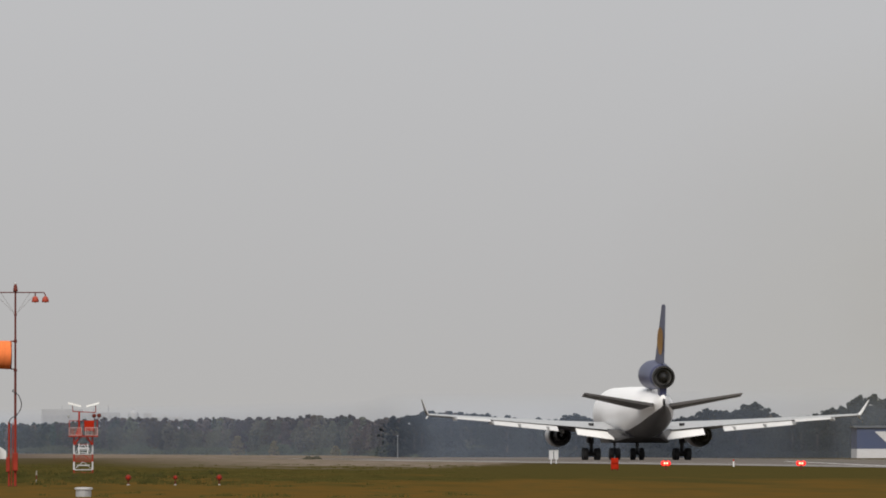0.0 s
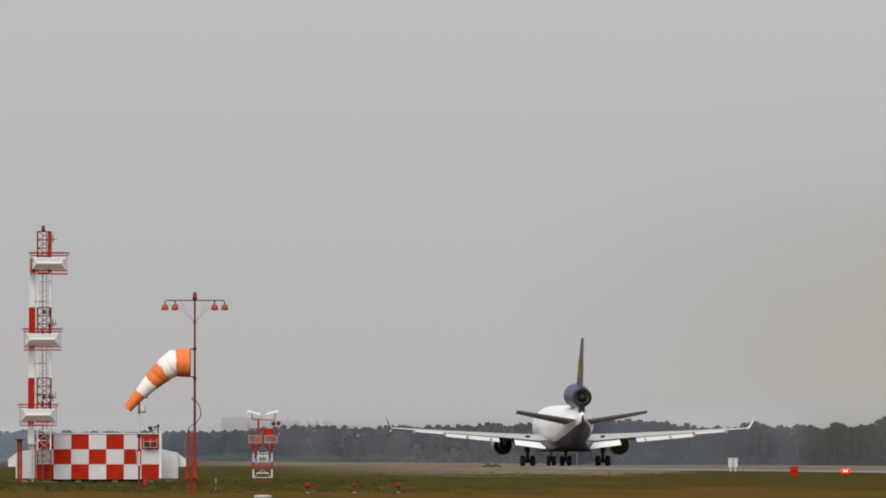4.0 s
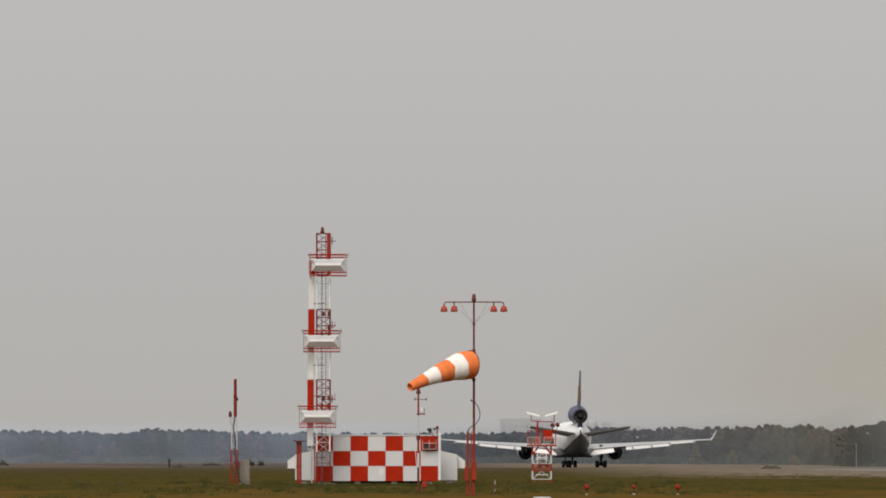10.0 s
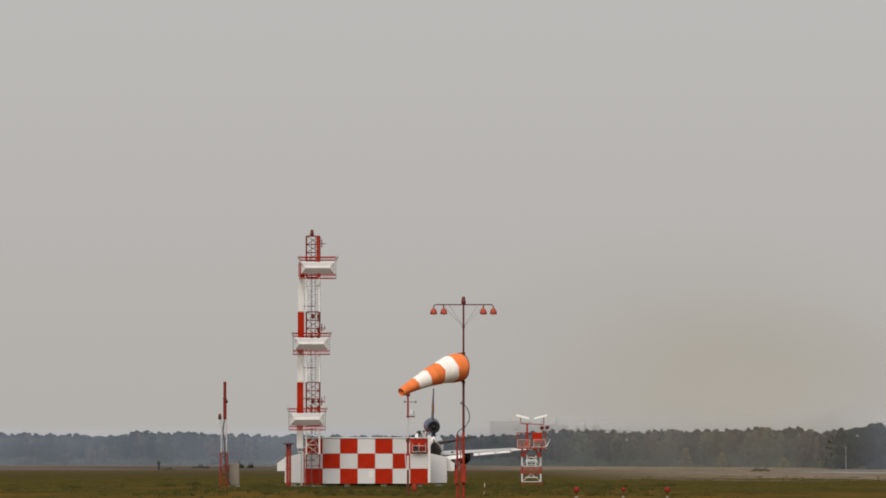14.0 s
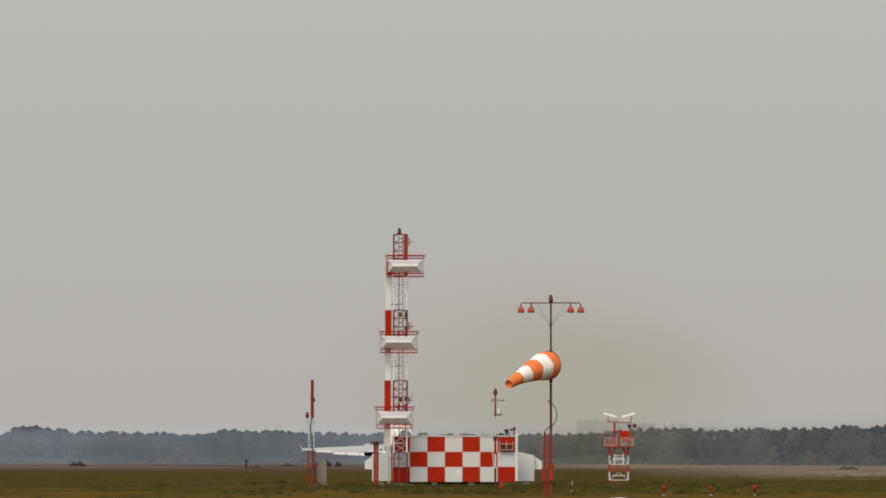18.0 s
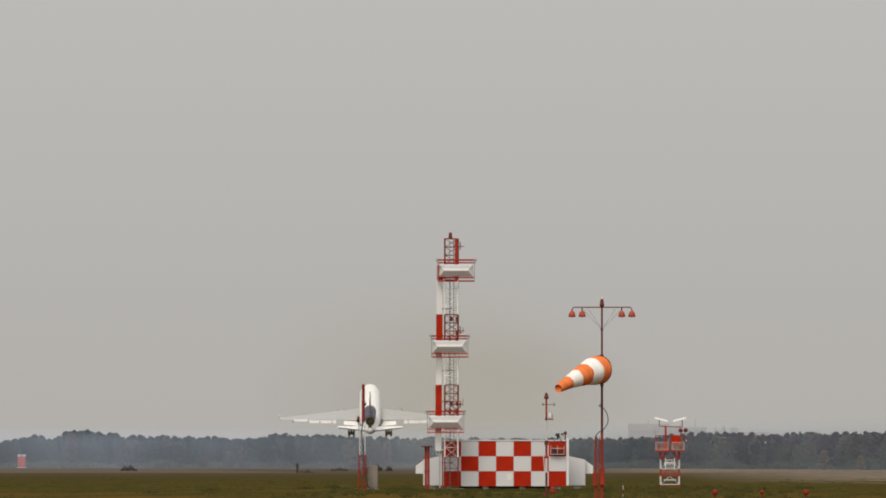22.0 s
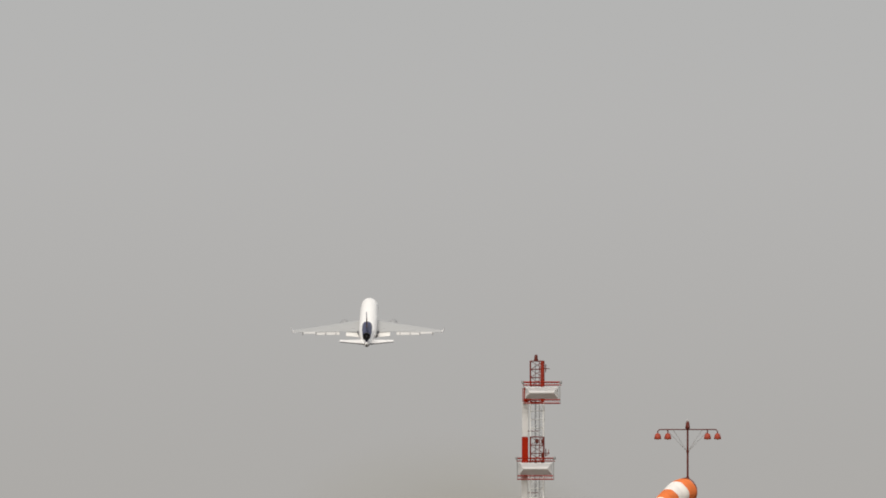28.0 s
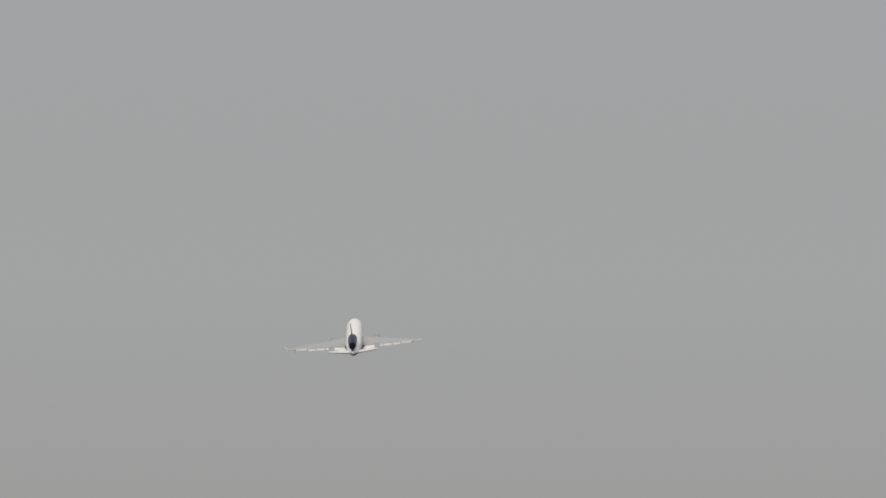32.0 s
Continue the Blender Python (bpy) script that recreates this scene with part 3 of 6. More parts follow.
                part("rail_knob", bm, STEEL, ant, "grey rail end")
    return mast


def build_shed():
    shed = thing("equipment_shed", (-3.73, 562.0, 0), "low equipment shed with a red and white chequered wall", "shed")
    W, z0, z1 = 3.5, 0.26, 2.83
    part("body", Box(-W + 0.03, W - 0.03, 0.03, 2.5, z0 + 0.02, z1 - 0.03, 0.02), CREAM, shed, "white shed body")
    cw, ch = 2 * W / 7, (z1 - z0) / 3
    base_r, base_w = None, None
    for row in range(3):
        for col in range(7):
            red = (row + col) % 2 == 0
            me = base_r if red else base_w
            if me is None:
                bm = Box(0.003, cw - 0.003, 0, 0.05, 0.003, ch - 0.003, 0.004)
                me = mesh_of(bm, "panel")
                if red:
                    base_r = me
                else:
                    base_w = me
            part("panel", me, RED if red else WHITE, shed, "", (-W + col * cw, -0.02, z0 + row * ch))
    part("roof", Box(-W - 0.03, W + 0.03, -0.06, 2.6, z1, z1 + 0.07, 0.02), WHITE, shed, "thin white roof edge")
    for x in (-3.2, -1.1, 1.0, 3.0):
        for y in (0.3, 2.2):
            part("footing", Box(x - 0.16, x + 0.16, y - 0.2, y + 0.2, 0, z0 + 0.03), CONCRETE, shed)
    # a dark box put where only shade lies below the shed
    part("underfloor_duct", Box(-2.6, 2.6, 0.5, 1.9, 0.02, z0 + 0.02), DARK, shed, "dark box in place of the shade under the floor")
    part("notice", Box(0.15, 0.42, -0.032, -0.022, 0.62, 0.98), CREAM, shed, "small pale notice plate")
    # service balcony at one end of the roof
    bm = bmesh.new()
    for z in (2.08, 2.42):
        tube(bm, (2.62, -0.35, z), (3.38, -0.35, z), 0.024, k=6)
    for x in (2.62, 3.0, 3.38):
        tube(bm, (x, -0.35, 2.08), (x, -0.35, 2.58), 0.019, k=6)
        tube(bm, (x, -0.35, 2.08), (x, -0.02, 2.08), 0.03, k=6)
    part("balcony_rail", bm, GUARD, shed, "faded pinkish tubular balcony rail")
    for x0, x1, zt in ((2.70, 2.96, 2.44), (3.06, 3.22, 2.36), (3.26, 3.35, 2.50)):
        part("balcony_unit", Box(x0, x1, -0.30, -0.03, 2.11, zt, 0.02), DARK if x0 < 3 else RUST, shed, "small dark equipment box")
    part("corner_duct", Box(3.505, 3.66, 0.0, 0.2, 0.3, 3.0, 0.02), CREAM, shed, "pale grey duct down the corner")
    part("air_unit", Box(2.95, 3.45, 0.1, 0.7, 2.90, 3.16, 0.03), STEEL, shed, "grey roof unit")
    bm = bmesh.new()
    tube(bm, (3.45, 0.0, 2.6), (3.45, 0.0, 3.22), 0.035)
    lathe(bm, ((3.22, 0.06), (3.26, 0.09), (3.36, 0.08), (3.4, 0.03)), at=(3.45, 0, 0), k=8)
    part("roof_lamp", bm, RUST, shed, "small red roof lamp")
    bm = bmesh.new()
    tube(bm, (3.0, 0.0, 2.9), (3.0, 0.0, 3.28), 0.03)
    lathe(bm, ((-0.12, 0.07), (0.1, 0.09), (0.13, 0.05)), 'X', (3.0, 0, 3.2), k=8)
    part("camera_head", bm, DARK, shed, "dark camera head")
    for x0, z0_, z1_ in ((2.6, 2.9, 3.04), (3.2, 2.9, 3.3)):
        part("roof_box", Box(x0, x0 + 0.16, 0.2, 0.5, z0_, z1_, 0.02), NOZZLE, shed, "dark grey roof box")
    bm = bent(bmesh.new(), [(3.02, -0.05, 3.24), (3.14, -0.06, 3.0), (3.3, -0.1, 2.72), (3.36, -0.2, 2.3)], 0.018, 5)
    bent(bm, [(2.66, 0.2, 3.0), (2.8, -0.06, 2.9), (2.84, -0.2, 2.5), (2.82, -0.2, 2.3)], 0.015, 5)
    part("loose_wiring", bm, DARK, shed, "loose dark wiring")
    return shed


def build_container():
    """The white cabin behind, whose hipped ends show on both sides of the shed."""
    c = thing("generator_cabin", (-3.79, 566.2, 0), "long white cabin with sloping ends behind the shed", "cabin")
    def prof(x0, x1, cut, z0, za, zb, y0, y1):
        rings = []
        for y in (y0, y1):
            rings.append([(x0, y, z0), (x1, y, z0), (x1, y, za), (x1 - cut, y, zb), (x0 + cut, y, zb), (x0, y, za)])
        return loft(bmesh.new(), rings)
    part("body", prof(-4.66, 4.66, 1.1, 0.3, 1.78, 2.02, 0, 2.4), WHITE, c, "white cabin body")
    part("fuel_tank", prof(-5.1, 5.1, 0.42, 0.98, 1.42, 1.72, 0.5, 1.9), CREAM, c, "white tank end")
    for x in (-4.2, -1.5, 1.5, 4.2):
        part("footing", Box(x - 0.2, x + 0.2, 0.1, 2.3, 0, 0.31), CONCRETE, c)
    return c


def build_red_post():
    p = thing("red_twin_post", (-8.12, 559.0, 0), "red twin-pipe post with a flat cap beside the mast", "post")
    for x in (-0.075, 0.075):
        part("pipe", tube(bmesh.new(), (x, 0, 0), (x, 0, 2.5), 0.068), DULL_RED, p, "red pipe")
    part("cap", Box(-0.32, 0.32, -0.3, 0.3, 2.5, 2.57, 0.01), RUST, p, "flat dark red cap")
    for z in (0.3, 1.1, 1.9):
        part("cross_tie", tube(bmesh.new(), (-0.16, 0, z), (0.16, 0, z), 0.04), RUST, p)
    b = thing("red_junction_box", (0.0, 0, 0), "small red junction box on legs in the grass", "box")
    b.location = (-0.89, 498.0, 0)
    part("case", Box(-0.13, 0.13, -0.1, 0.1, 0.08, 0.40, 0.05), DULL_RED, b)
    for x in (-0.1, 0.1):
        part("leg", Box(x - 0.02, x + 0.02, -0.02, 0.02, 0, 0.13), RUST, b)
    return p


build_mast()
build_shed()
build_container()
build_red_post()


# ---------------------------------------------------------------- light mast before the shed
def build_light_mast():
    m = thing("obstruction_light_mast", (-1.17, 484.0, 0), "slim red and white banded mast with an obstruction lamp", "light mast")
    for z0, z1, mt in ((0, 1.15, RUST), (1.15, 1.85, WHITE), (1.85, 2.6, DULL_RED), (2.6, 3.72, WHITE), (3.72, 4.78, DULL_RED)):
        part("pole_section", tube(bmesh.new(), (0, 0, z0), (0, 0, z1), 0.055 if z0 < 2 else 0.045), mt, m, "white pole section" if mt is WHITE else "dark red pole section")
    part("lamp", lathe(bmesh.new(), ((4.76, 0.06), (4.79, 0.115), (4.85, 0.115), (4.88, 0.095), (5.0, 0.075), (5.06, 0.045), (5.08, 0.02)), k=10), RUST, m, "dark red lamp", smooth=True)
    bm = bmesh.new()
    tube(bm, (-0.17, 0, 4.5), (0.40, 0, 4.48), 0.022, k=6)
    for x in (-0.17, 0.39):
        tube(bm, (x, 0, 4.43), (x, 0, 4.56), 0.028, k=6)
    part("crossarm", bm, NOZZLE, m, "thin dark grey crossarm")
    part("shelf", Box(-0.08, 0.34, -0.1, 0.1, 3.74, 3.80, 0.01), RUST, m, "dark red shelf")
    part("sensor", Box(0.10, 0.24, -0.08, 0.08, 3.86, 4.08, 0.02), CREAM, m, "small white sensor")
    part("sensor_stem", bent(bmesh.new(), [(0.30, 0, 3.80), (0.30, 0, 4.02), (0.2, 0, 4.06)], 0.014, 5), NOZZLE, m, "thin dark stem")
    part("flange", lathe(bmesh.new(), ((2.5, 0.1), (2.72, 0.1)), k=10), RUST, m)
    bm = bmesh.new()
    tube(bm, (-0.08, -0.02, 1.2), (-0.16, -0.02, 2.2), 0.02, k=5)
    part("conduit", bm, WHITE, m, "thin white conduit")
    part("base", lathe(bmesh.new(), ((0, 0.12), (0.05, 0.12), (0.07, 0.08), (0.16, 0.08)), k=12), RUST, m, "rusty round base")
    return m


build_light_mast()


# ---------------------------------------------------------------- windsock on its floodlit pole
SOCK_AT = (1.37, 425.0, 5.66)
PIECES = (0.30, 0.30, 0.34, 0.34, 0.36, 0.36, 0.34, 0.34, 0.42, 0.42)     # lengths of the cloth pieces from the mouth
SLEEVES = []


def build_sock_pole():
    p = thing("windsock_pole", (1.37, 425.0, 0), "dark red windsock pole with four hanging lamps", "pole")
    part("pole_foot", tube(bmesh.new(), (0, 0, 0), (0, 0, 2.9), 0.060, 0.056), DULL_RED, p, "red pole foot")
    part("lower_pole", tube(bmesh.new(), (0, 0, 2.9), (0, 0, 4.9), 0.054, 0.050), RUST, p, "rusty red pole")
    part("upper_pole", tube(bmesh.new(), (0, 0, 4.9), (0, 0, 8.4), 0.045, 0.04), RUST, p, "rusty red pole top")
    part("beacon", lathe(bmesh.new(), ((8.38, 0.05), (8.41, 0.10), (8.50, 0.10), (8.52, 0.085), (8.64, 0.08), (8.67, 0.055), (8.72, 0.05)), k=10), RUST, p, "dark red beacon", smooth=True)
    part("beacon_cap", lathe(bmesh.new(), ((8.70, 0.05), (8.76, 0.06), (8.79, 0.02)), k=8), WHITE, p, "pale cap")
    bm = bmesh.new()
    tube(bm, (-1.22, 0, 8.36), (1.22, 0, 8.36), 0.024, k=8)
    for s in (-1, 1):
        tube(bm, (s * 1.22, 0, 8.36), (s * 1.29, 0, 8.28), 0.026, k=6)
        tube(bm, (s * 1.29, 0, 8.28), (s * 1.29, 0, 8.16), 0.026, k=6)
        tube(bm, (s * 0.855, 0, 8.36), (s * 0.855, 0, 8.16), 0.026, k=6)
    part("crossarm", bm, RUST, p, "dark red crossarm")
    for x in (-1.29, -0.855, 0.855, 1.29):
        lamp = part("lamp_shade", lathe(bmesh.new(), ((8.20, 0.03), (8.185, 0.075), (8.14, 0.112), (8.05, 0.142), (7.95, 0.155), (7.94, 0.145), (8.04, 0.125), (8.12, 0.08)), at=(x, 0, 0), k=14), LAMP_RED, p, "red bell-shaped lamp shade", smooth=True)
        part("bulb", lathe(bmesh.new(), ((7.92, 0.02), (7.94, 0.06), (8.02, 0.06), (8.08, 0.03)), at=(x, 0, 0), k=8), CREAM, lamp, "frosted bulb")
    for s in (-1, 1):
        for xx in (0.62, 0.9):
            part("brace_wire", tube(bmesh.new(), (s * xx, 0, 8.34), (0, 0, 7.40), 0.010, k=4), STEEL, p, "thin brace wire")
    part("wire_collar", lathe(bmesh.new(), ((7.36, 0.06), (7.44, 0.06)), k=8), RUST, p)
    for z in (5.0, 6.26):
        part("hinge_collar", lathe(bmesh.new(), ((z - 0.06, 0.075), (z + 0.06, 0.075)), k=10), RUST, p)
    bm = bmesh.new()
    pts = []
    for i in range(15):
        a = i / 14
        pts.append((0.03 + 0.235 * math.sin(math.pi * a ** 1.25) - 0.20 * math.exp(-((a - 0.06) / 0.07) ** 2), -0.07, 4.18 - 1.15 * a))
    bent(bm, pts, 0.021)
    bent(bm, [(0.03, -0.07, 3.03), (-0.12, -0.07, 2.98), (-0.24, -0.07, 2.86), (-0.27, -0.05, 2.7)], 0.022)
    part("cable", bm, DARK, p, "looped black cable")
    part("side_post", tube(bmesh.new(), (-0.27, 0, 0), (-0.27, 0, 2.78), 0.045), DULL_RED, p, "short red side post")
    part("stay", tube(bmesh.new(), (-0.16, 0, 0), (-0.10, 0, 2.75), 0.022), DULL_RED, p)
    for i in range(6):
        z = 0.25 + 0.45 * i
        part("stay_tie", tube(bmesh.new(), (-0.15, 0, z), (0, 0, z + (0.22 if i % 2 else -0.12)), 0.014, k=5), RUST, p)
    part("switch_box", Box(-0.40, -0.22, -0.12, 0.1, 0.62, 1.26, 0.03), DULL_RED, p, "red switch box")
    part("supply_box", Box(-0.10, 0.11, -0.18, -0.05, 0.66, 1.46, 0.03), DULL_RED, p, "red supply box")
    part("base", Box(-0.34, 0.12, -0.12, 0.12, 0, 0.03, 0.01), RUST, p, "rusty base plate")
    return p


build_sock_pole()


def sleeve(r0, r1, L, first=False, last=False):
    """One rigid piece of the cloth cone, its axis along local -X; its mouth tucks into the piece before it."""
    prof = [(0.0, r0), (-L * 0.5, (r0 + r1) * 0.5 * 1.012), (-L, r1)]
    if not first:
        prof = [(0.20, r0 * 0.80), (0.13, r0 * 0.93), (0.06, r0 * 0.985)] + prof
    bm = bmesh.new()
    lathe(bm, prof + [(-L - 0.02, r1 * 0.97)], 'X', k=28, caps=False)
    if last:
        lathe(bm, ((-L - 0.02, r1 * 0.97), (-L + 0.05, r1 * 0.9), (-L + 0.07, 0.02)), 'X', k=28, caps=False)
    for v in bm.verts:
        a = math.atan2(v.co.z, v.co.y)
        w = 1 + 0.012 * math.sin(3 * a + r0 * 40) + 0.008 * math.sin(7 * a + v.co.x * 9)
        v.co.y, v.co.z = v.co.y * w, v.co.z * w
    return bm


def build_windsock():
    s = thing("windsock", SOCK_AT, "orange and white striped cloth windsock, filled by the wind", "windsock")
    bm = bmesh.new()
    k = 28
    ring = [(-0.20, 0.605 * math.cos(2 * math.pi * i / k), 0.605 * math.sin(2 * math.pi * i / k)) for i in range(k + 1)]
    bent(bm, ring, 0.02)
    for z in (-0.6, 0.6):
        tube(bm, (0, 0, z), (-0.21, 0, z), 0.028, k=6)
    hoop = part("hoop", bm, RUST, s, "dark red metal hoop")
    r = [0.605, 0.610, 0.588, 0.528, 0.472, 0.424, 0.374, 0.322, 0.275, 0.23, 0.185]
    for i in range(10):
        cloth = ORANGE if (i // 2) % 2 == 0 else SAIL
        SLEEVES.append(part("cloth_band", sleeve(r[i], r[i + 1], PIECES[i], i == 0, i == 9), cloth, s, "orange cloth band" if cloth is ORANGE else "white cloth band", smooth=True))
    return s, hoop


windsock, sock_hoop = build_windsock()


# ---------------------------------------------------------------- antenna pole with its cabinet
def build_whip():
    w = thing("antenna_pole", (-12.43, 589.0, 0), "red tube antenna on a white and red lattice stand", "antenna")
    part("antenna_tube", lathe(bmesh.new(), ((4.0, 0.06), (4.02, 0.1), (5.2, 0.1), (5.22, 0.115), (5.3, 0.115), (5.32, 0.09), (6.26, 0.09), (6.29, 0.05)), at=(0.06, 0, 0), k=10), LATTICE_RED, w, "dark red antenna tube")
    part("upper_stand", lattice(2.04, 4.0, 0.16, 0.024, 6), WHITE, w, "white lattice stand")
    part("lower_stand", lattice(0.0, 2.04, 0.21, 0.032, 4), DULL_RED, w, "red lattice stand")
    bm = bmesh.new()
    tube(bm, (-0.24, 0, 3.6), (-0.24, 0, 4.02), 0.02, k=6)
    tube(bm, (-0.24, 0, 3.62), (0, 0, 3.5), 0.02, k=6)
    part("lamp_bracket", bm, STEEL, w)
    part("lamp", lathe(bmesh.new(), ((4.02, 0.05), (4.06, 0.1), (4.2, 0.1), (4.34, 0.07), (4.38, 0.02)), at=(-0.24, 0, 0), k=8), RUST, w, "dark red lamp", smooth=True)
    bm = lathe(bmesh.new(), ((5.0, 0.02), (5.03, 0.05), (5.12, 0.05), (5.18, 0.03)), at=(0.19, -0.06, 0), k=8)
    tube(bm, (0.19, -0.06, 5.06), (0.06, 0, 5.06), 0.025, k=5)
    part("side_lamp", bm, DARK, w, "dark side lamp", smooth=True)
    part("feeder", bent(bmesh.new(), [(0.05, -0.2, 4.1), (-0.05, -0.22, 3.4), (0.06, -0.22, 2.6), (0.1, -0.24, 1.2), (0.3, -0.3, 0.3), (0.45, -0.3, 0.05)], 0.035), DARK, w, "dark feeder cable")
    part("clamp", Box(0.05, 0.32, -0.3, -0.1, 0.95, 1.3, 0.02), RUST, w)
    c = thing("equipment_cabinet", (-11.82, 590.0, 0), "tall grey-beige metal equipment cabinet in the grass", "cabinet")
    part("case", Box(-0.3, 0.3, -0.25, 0.25, 0.06, 1.43, 0.02), BEIGE, c, "grey-beige case")
    part("door", Box(-0.26, 0.26, -0.275, -0.25, 0.14, 1.36, 0.01), BEIGE, c)
    part("plinth", Box(-0.34, 0.34, -0.3, 0.3, 0, 0.06), CONCRETE, c)


build_whip()


# ---------------------------------------------------------------- landing light tower
def build_light_tower(at, name, label):
    t = thing(name, at, label, "light tower")
    for z0, z1, m in ((0.0, 0.2, DULL_RED), (0.2, 0.75, WHITE), (0.75, 1.25, DULL_RED), (1.25, 1.9, WHITE), (1.9, 2.46, DULL_RED)):
        c = [(-0.62, -0.62), (0.62, -0.62), (0.62, 0.62), (-0.62, 0.62)]
        bm = bmesh.new()
        for i in range(4):
            p, q = c[i], c[(i + 1) % 4]
            tube(bm, (*p, z0), (*p, z1), 0.055, k=8)
            tube(bm, (*p, z0), (*q, z0), 0.028, k=6)
            if z1 - z0 > 0.3:
                mid = ((p[0] + q[0]) / 2, (p[1] + q[1]) / 2, z1)
                tube(bm, (*p, z0), mid, 0.016, k=5)
                tube(bm, (*q, z0), mid, 0.016, k=5)
        part("frame_section", bm, m, t, "red frame section" if m is DULL_RED else "white frame section")
    for z in (0.5, 1.62):
        part("cross_bar", Box(-0.42, 0.42, -0.69, -0.66, z - 0.03, z + 0.04), WHITE, t, "white cross bar")
    bm = bmesh.new()
    for i in range(9):
        tube(bm, (-0.56 + 0.14 * i, -0.64, 0.78), (-0.56 + 0.14 * i, -0.64, 1.22), 0.012, k=4)
    for z in (0.86, 0.95, 1.04, 1.13):
        tube(bm, (-0.6, -0.64, z), (0.6, -0.64, z), 0.012, k=4)
    part("mesh_panel", bm, LAMP_RED, t, "faded reddish mesh panel")
    bm = bmesh.new()
    for x in (-0.3, 0.3):
        tube(bm, (x, -0.66, 1.25), (x, -0.66, 1.95), 0.026, k=5)
    for i in range(4):
        tube(bm, (-0.3, -0.66, 1.36 + 0.16 * i), (0.3, -0.66, 1.36 + 0.16 * i), 0.013, k=5)
    part("ladder", bm, LATTICE, t, "short white ladder")
    part("platform", Box(-0.98, 0.98, -0.88, 0.88, 2.40, 2.5), DULL_RED, t, "dark red platform")
    for s in (-1, 1):
        part("knee_brace", tube(bmesh.new(), (s * 0.22, -0.70, 2.44), (s * 0.62, -0.70, 1.86), 0.055, k=6), RED, t, "red knee brace")
    for x0, x1 in ((-0.95, -0.12), (0.14, 0.95)):
        bm = bmesh.new()
        for z in (2.52, 3.02):
            tube(bm, (x0, -0.85, z), (x1, -0.85, z), 0.022, k=6)
        for x in (x0, x1):
            tube(bm, (x, -0.85, 2.5), (x, -0.85, 3.02), 0.022, k=6)
        for i in range(9):
            xx = x0 + (x1 - x0) * (i + 0.5) / 9
            tube(bm, (xx, -0.85, 2.52), (xx, -0.85, 3.02), 0.008, k=4)
        for i in range(4):
            tube(bm, (x0, -0.85, 2.6 + i * 0.11), (x1, -0.85, 2.6 + i * 0.11), 0.008, k=4)
        part("guard_panel", bm, GUARD, t, "faded pinkish-white guard panel")
    for x, y in ((-0.93, -0.83), (0.93, -0.83), (-0.93, 0.83), (0.93, 0.83)):
        part("corner_post", tube(bmesh.new(), (x, y, 2.5), (x, y, 3.5), 0.03, k=6), DULL_RED, t, "red corner post")
    for a, b in (((-0.93, -0.83), (-0.2, -0.83)), ((-0.93, 0.83), (0.93, 0.83)), ((-0.93, -0.83), (-0.93, 0.83)), ((0.93, -0.83), (0.93, 0.83))):
        part("top_rail", tube(bmesh.new(), (*a, 3.48), (*b, 3.48), 0.028, k=6), DULL_RED, t, "red top rail")
    for s in (-1, 1):
        part("junction_box", Box(s * 0.72 - 0.1, s * 0.72 + 0.1, 0.3, 0.5, 2.52, 2.96, 0.02), RUST, t, "dark red junction box")
    part("control_box", Box(0.06, 0.72, -0.5, -0.1, 2.78, 3.48, 0.03), RED, t, "red control box")
    part("gear_housing", lathe(bmesh.new(), ((2.5, 0.26), (2.62, 0.24), (3.0, 0.1), (3.1, 0.08)), at=(-0.28, -0.4, 0), k=10), RED, t, "red conical housing")
    part("post", tube(bmesh.new(), (-0.28, -0.2, 2.5), (-0.28, -0.2, 4.1), 0.06), RED, t, "red post")
    bm = bmesh.new()
    tube(bm, (-0.7, -0.2, 4.1), (0.83, -0.2, 4.04), 0.035, k=6)
    tube(bm, (-0.7, -0.2, 4.1), (-0.72, -0.2, 4.5), 0.03, k=6)
    tube(bm, (0.83, -0.2, 4.04), (0.83, -0.2, 4.5), 0.03, k=6)
    part("crossbar", bm, DULL_RED, t, "red crossbar")
    for s in (-1, 1):
        bm = bmesh.new()
        xa, xb = (-1.02, -0.15) if s < 0 else (1.06, 0.2)
        loft(bm, [[(xa, -0.5, 4.60), (xa, 0.1, 4.60), (xa, 0.1, 4.73), (xa, -0.5, 4.73)],
                  [(xb, -0.5, 4.38), (xb, 0.1, 4.38), (xb, 0.1, 4.50), (xb, -0.5, 4.50)]])
        part("tilted_panel", bm, LATTICE, t, "bright white tilted panel")
    for x, z in ((0.72, 3.82), (1.06, 3.84)):
        bm = bmesh.new()
        lathe(bm, ((z - 0.14, 0.04), (z - 0.1, 0.12), (z, 0.15), (z + 0.1, 0.11), (z + 0.13, 0.03)), at=(x, -0.4, 0), k=10)
        tube(bm, (min(x, 0.9), -0.4, 3.4), (x, -0.4, z - 0.1), 0.025, k=5)
        part("lamp_head", bm, RUST, t, "dark round lamp head", smooth=True)
    bm = bmesh.new()
    tube(bm, (-0.93, -0.83, 3.5), (-1.0, -0.83, 3.72), 0.02, k=5)
    lathe(bm, ((3.70, 0.03), (3.72, 0.07), (3.84, 0.07), (3.86, 0.03)), at=(-1.0, -0.83, 0), k=8)
    part("sensor", bm, STEEL, t, "small pale sensor")
    return t


light_tower = build_light_tower((6.37, 630.0, 0), "landing_light_tower", "squat red and white lattice tower with two tilted panels")
light_tower.scale = (0.955, 0.955, 0.955)


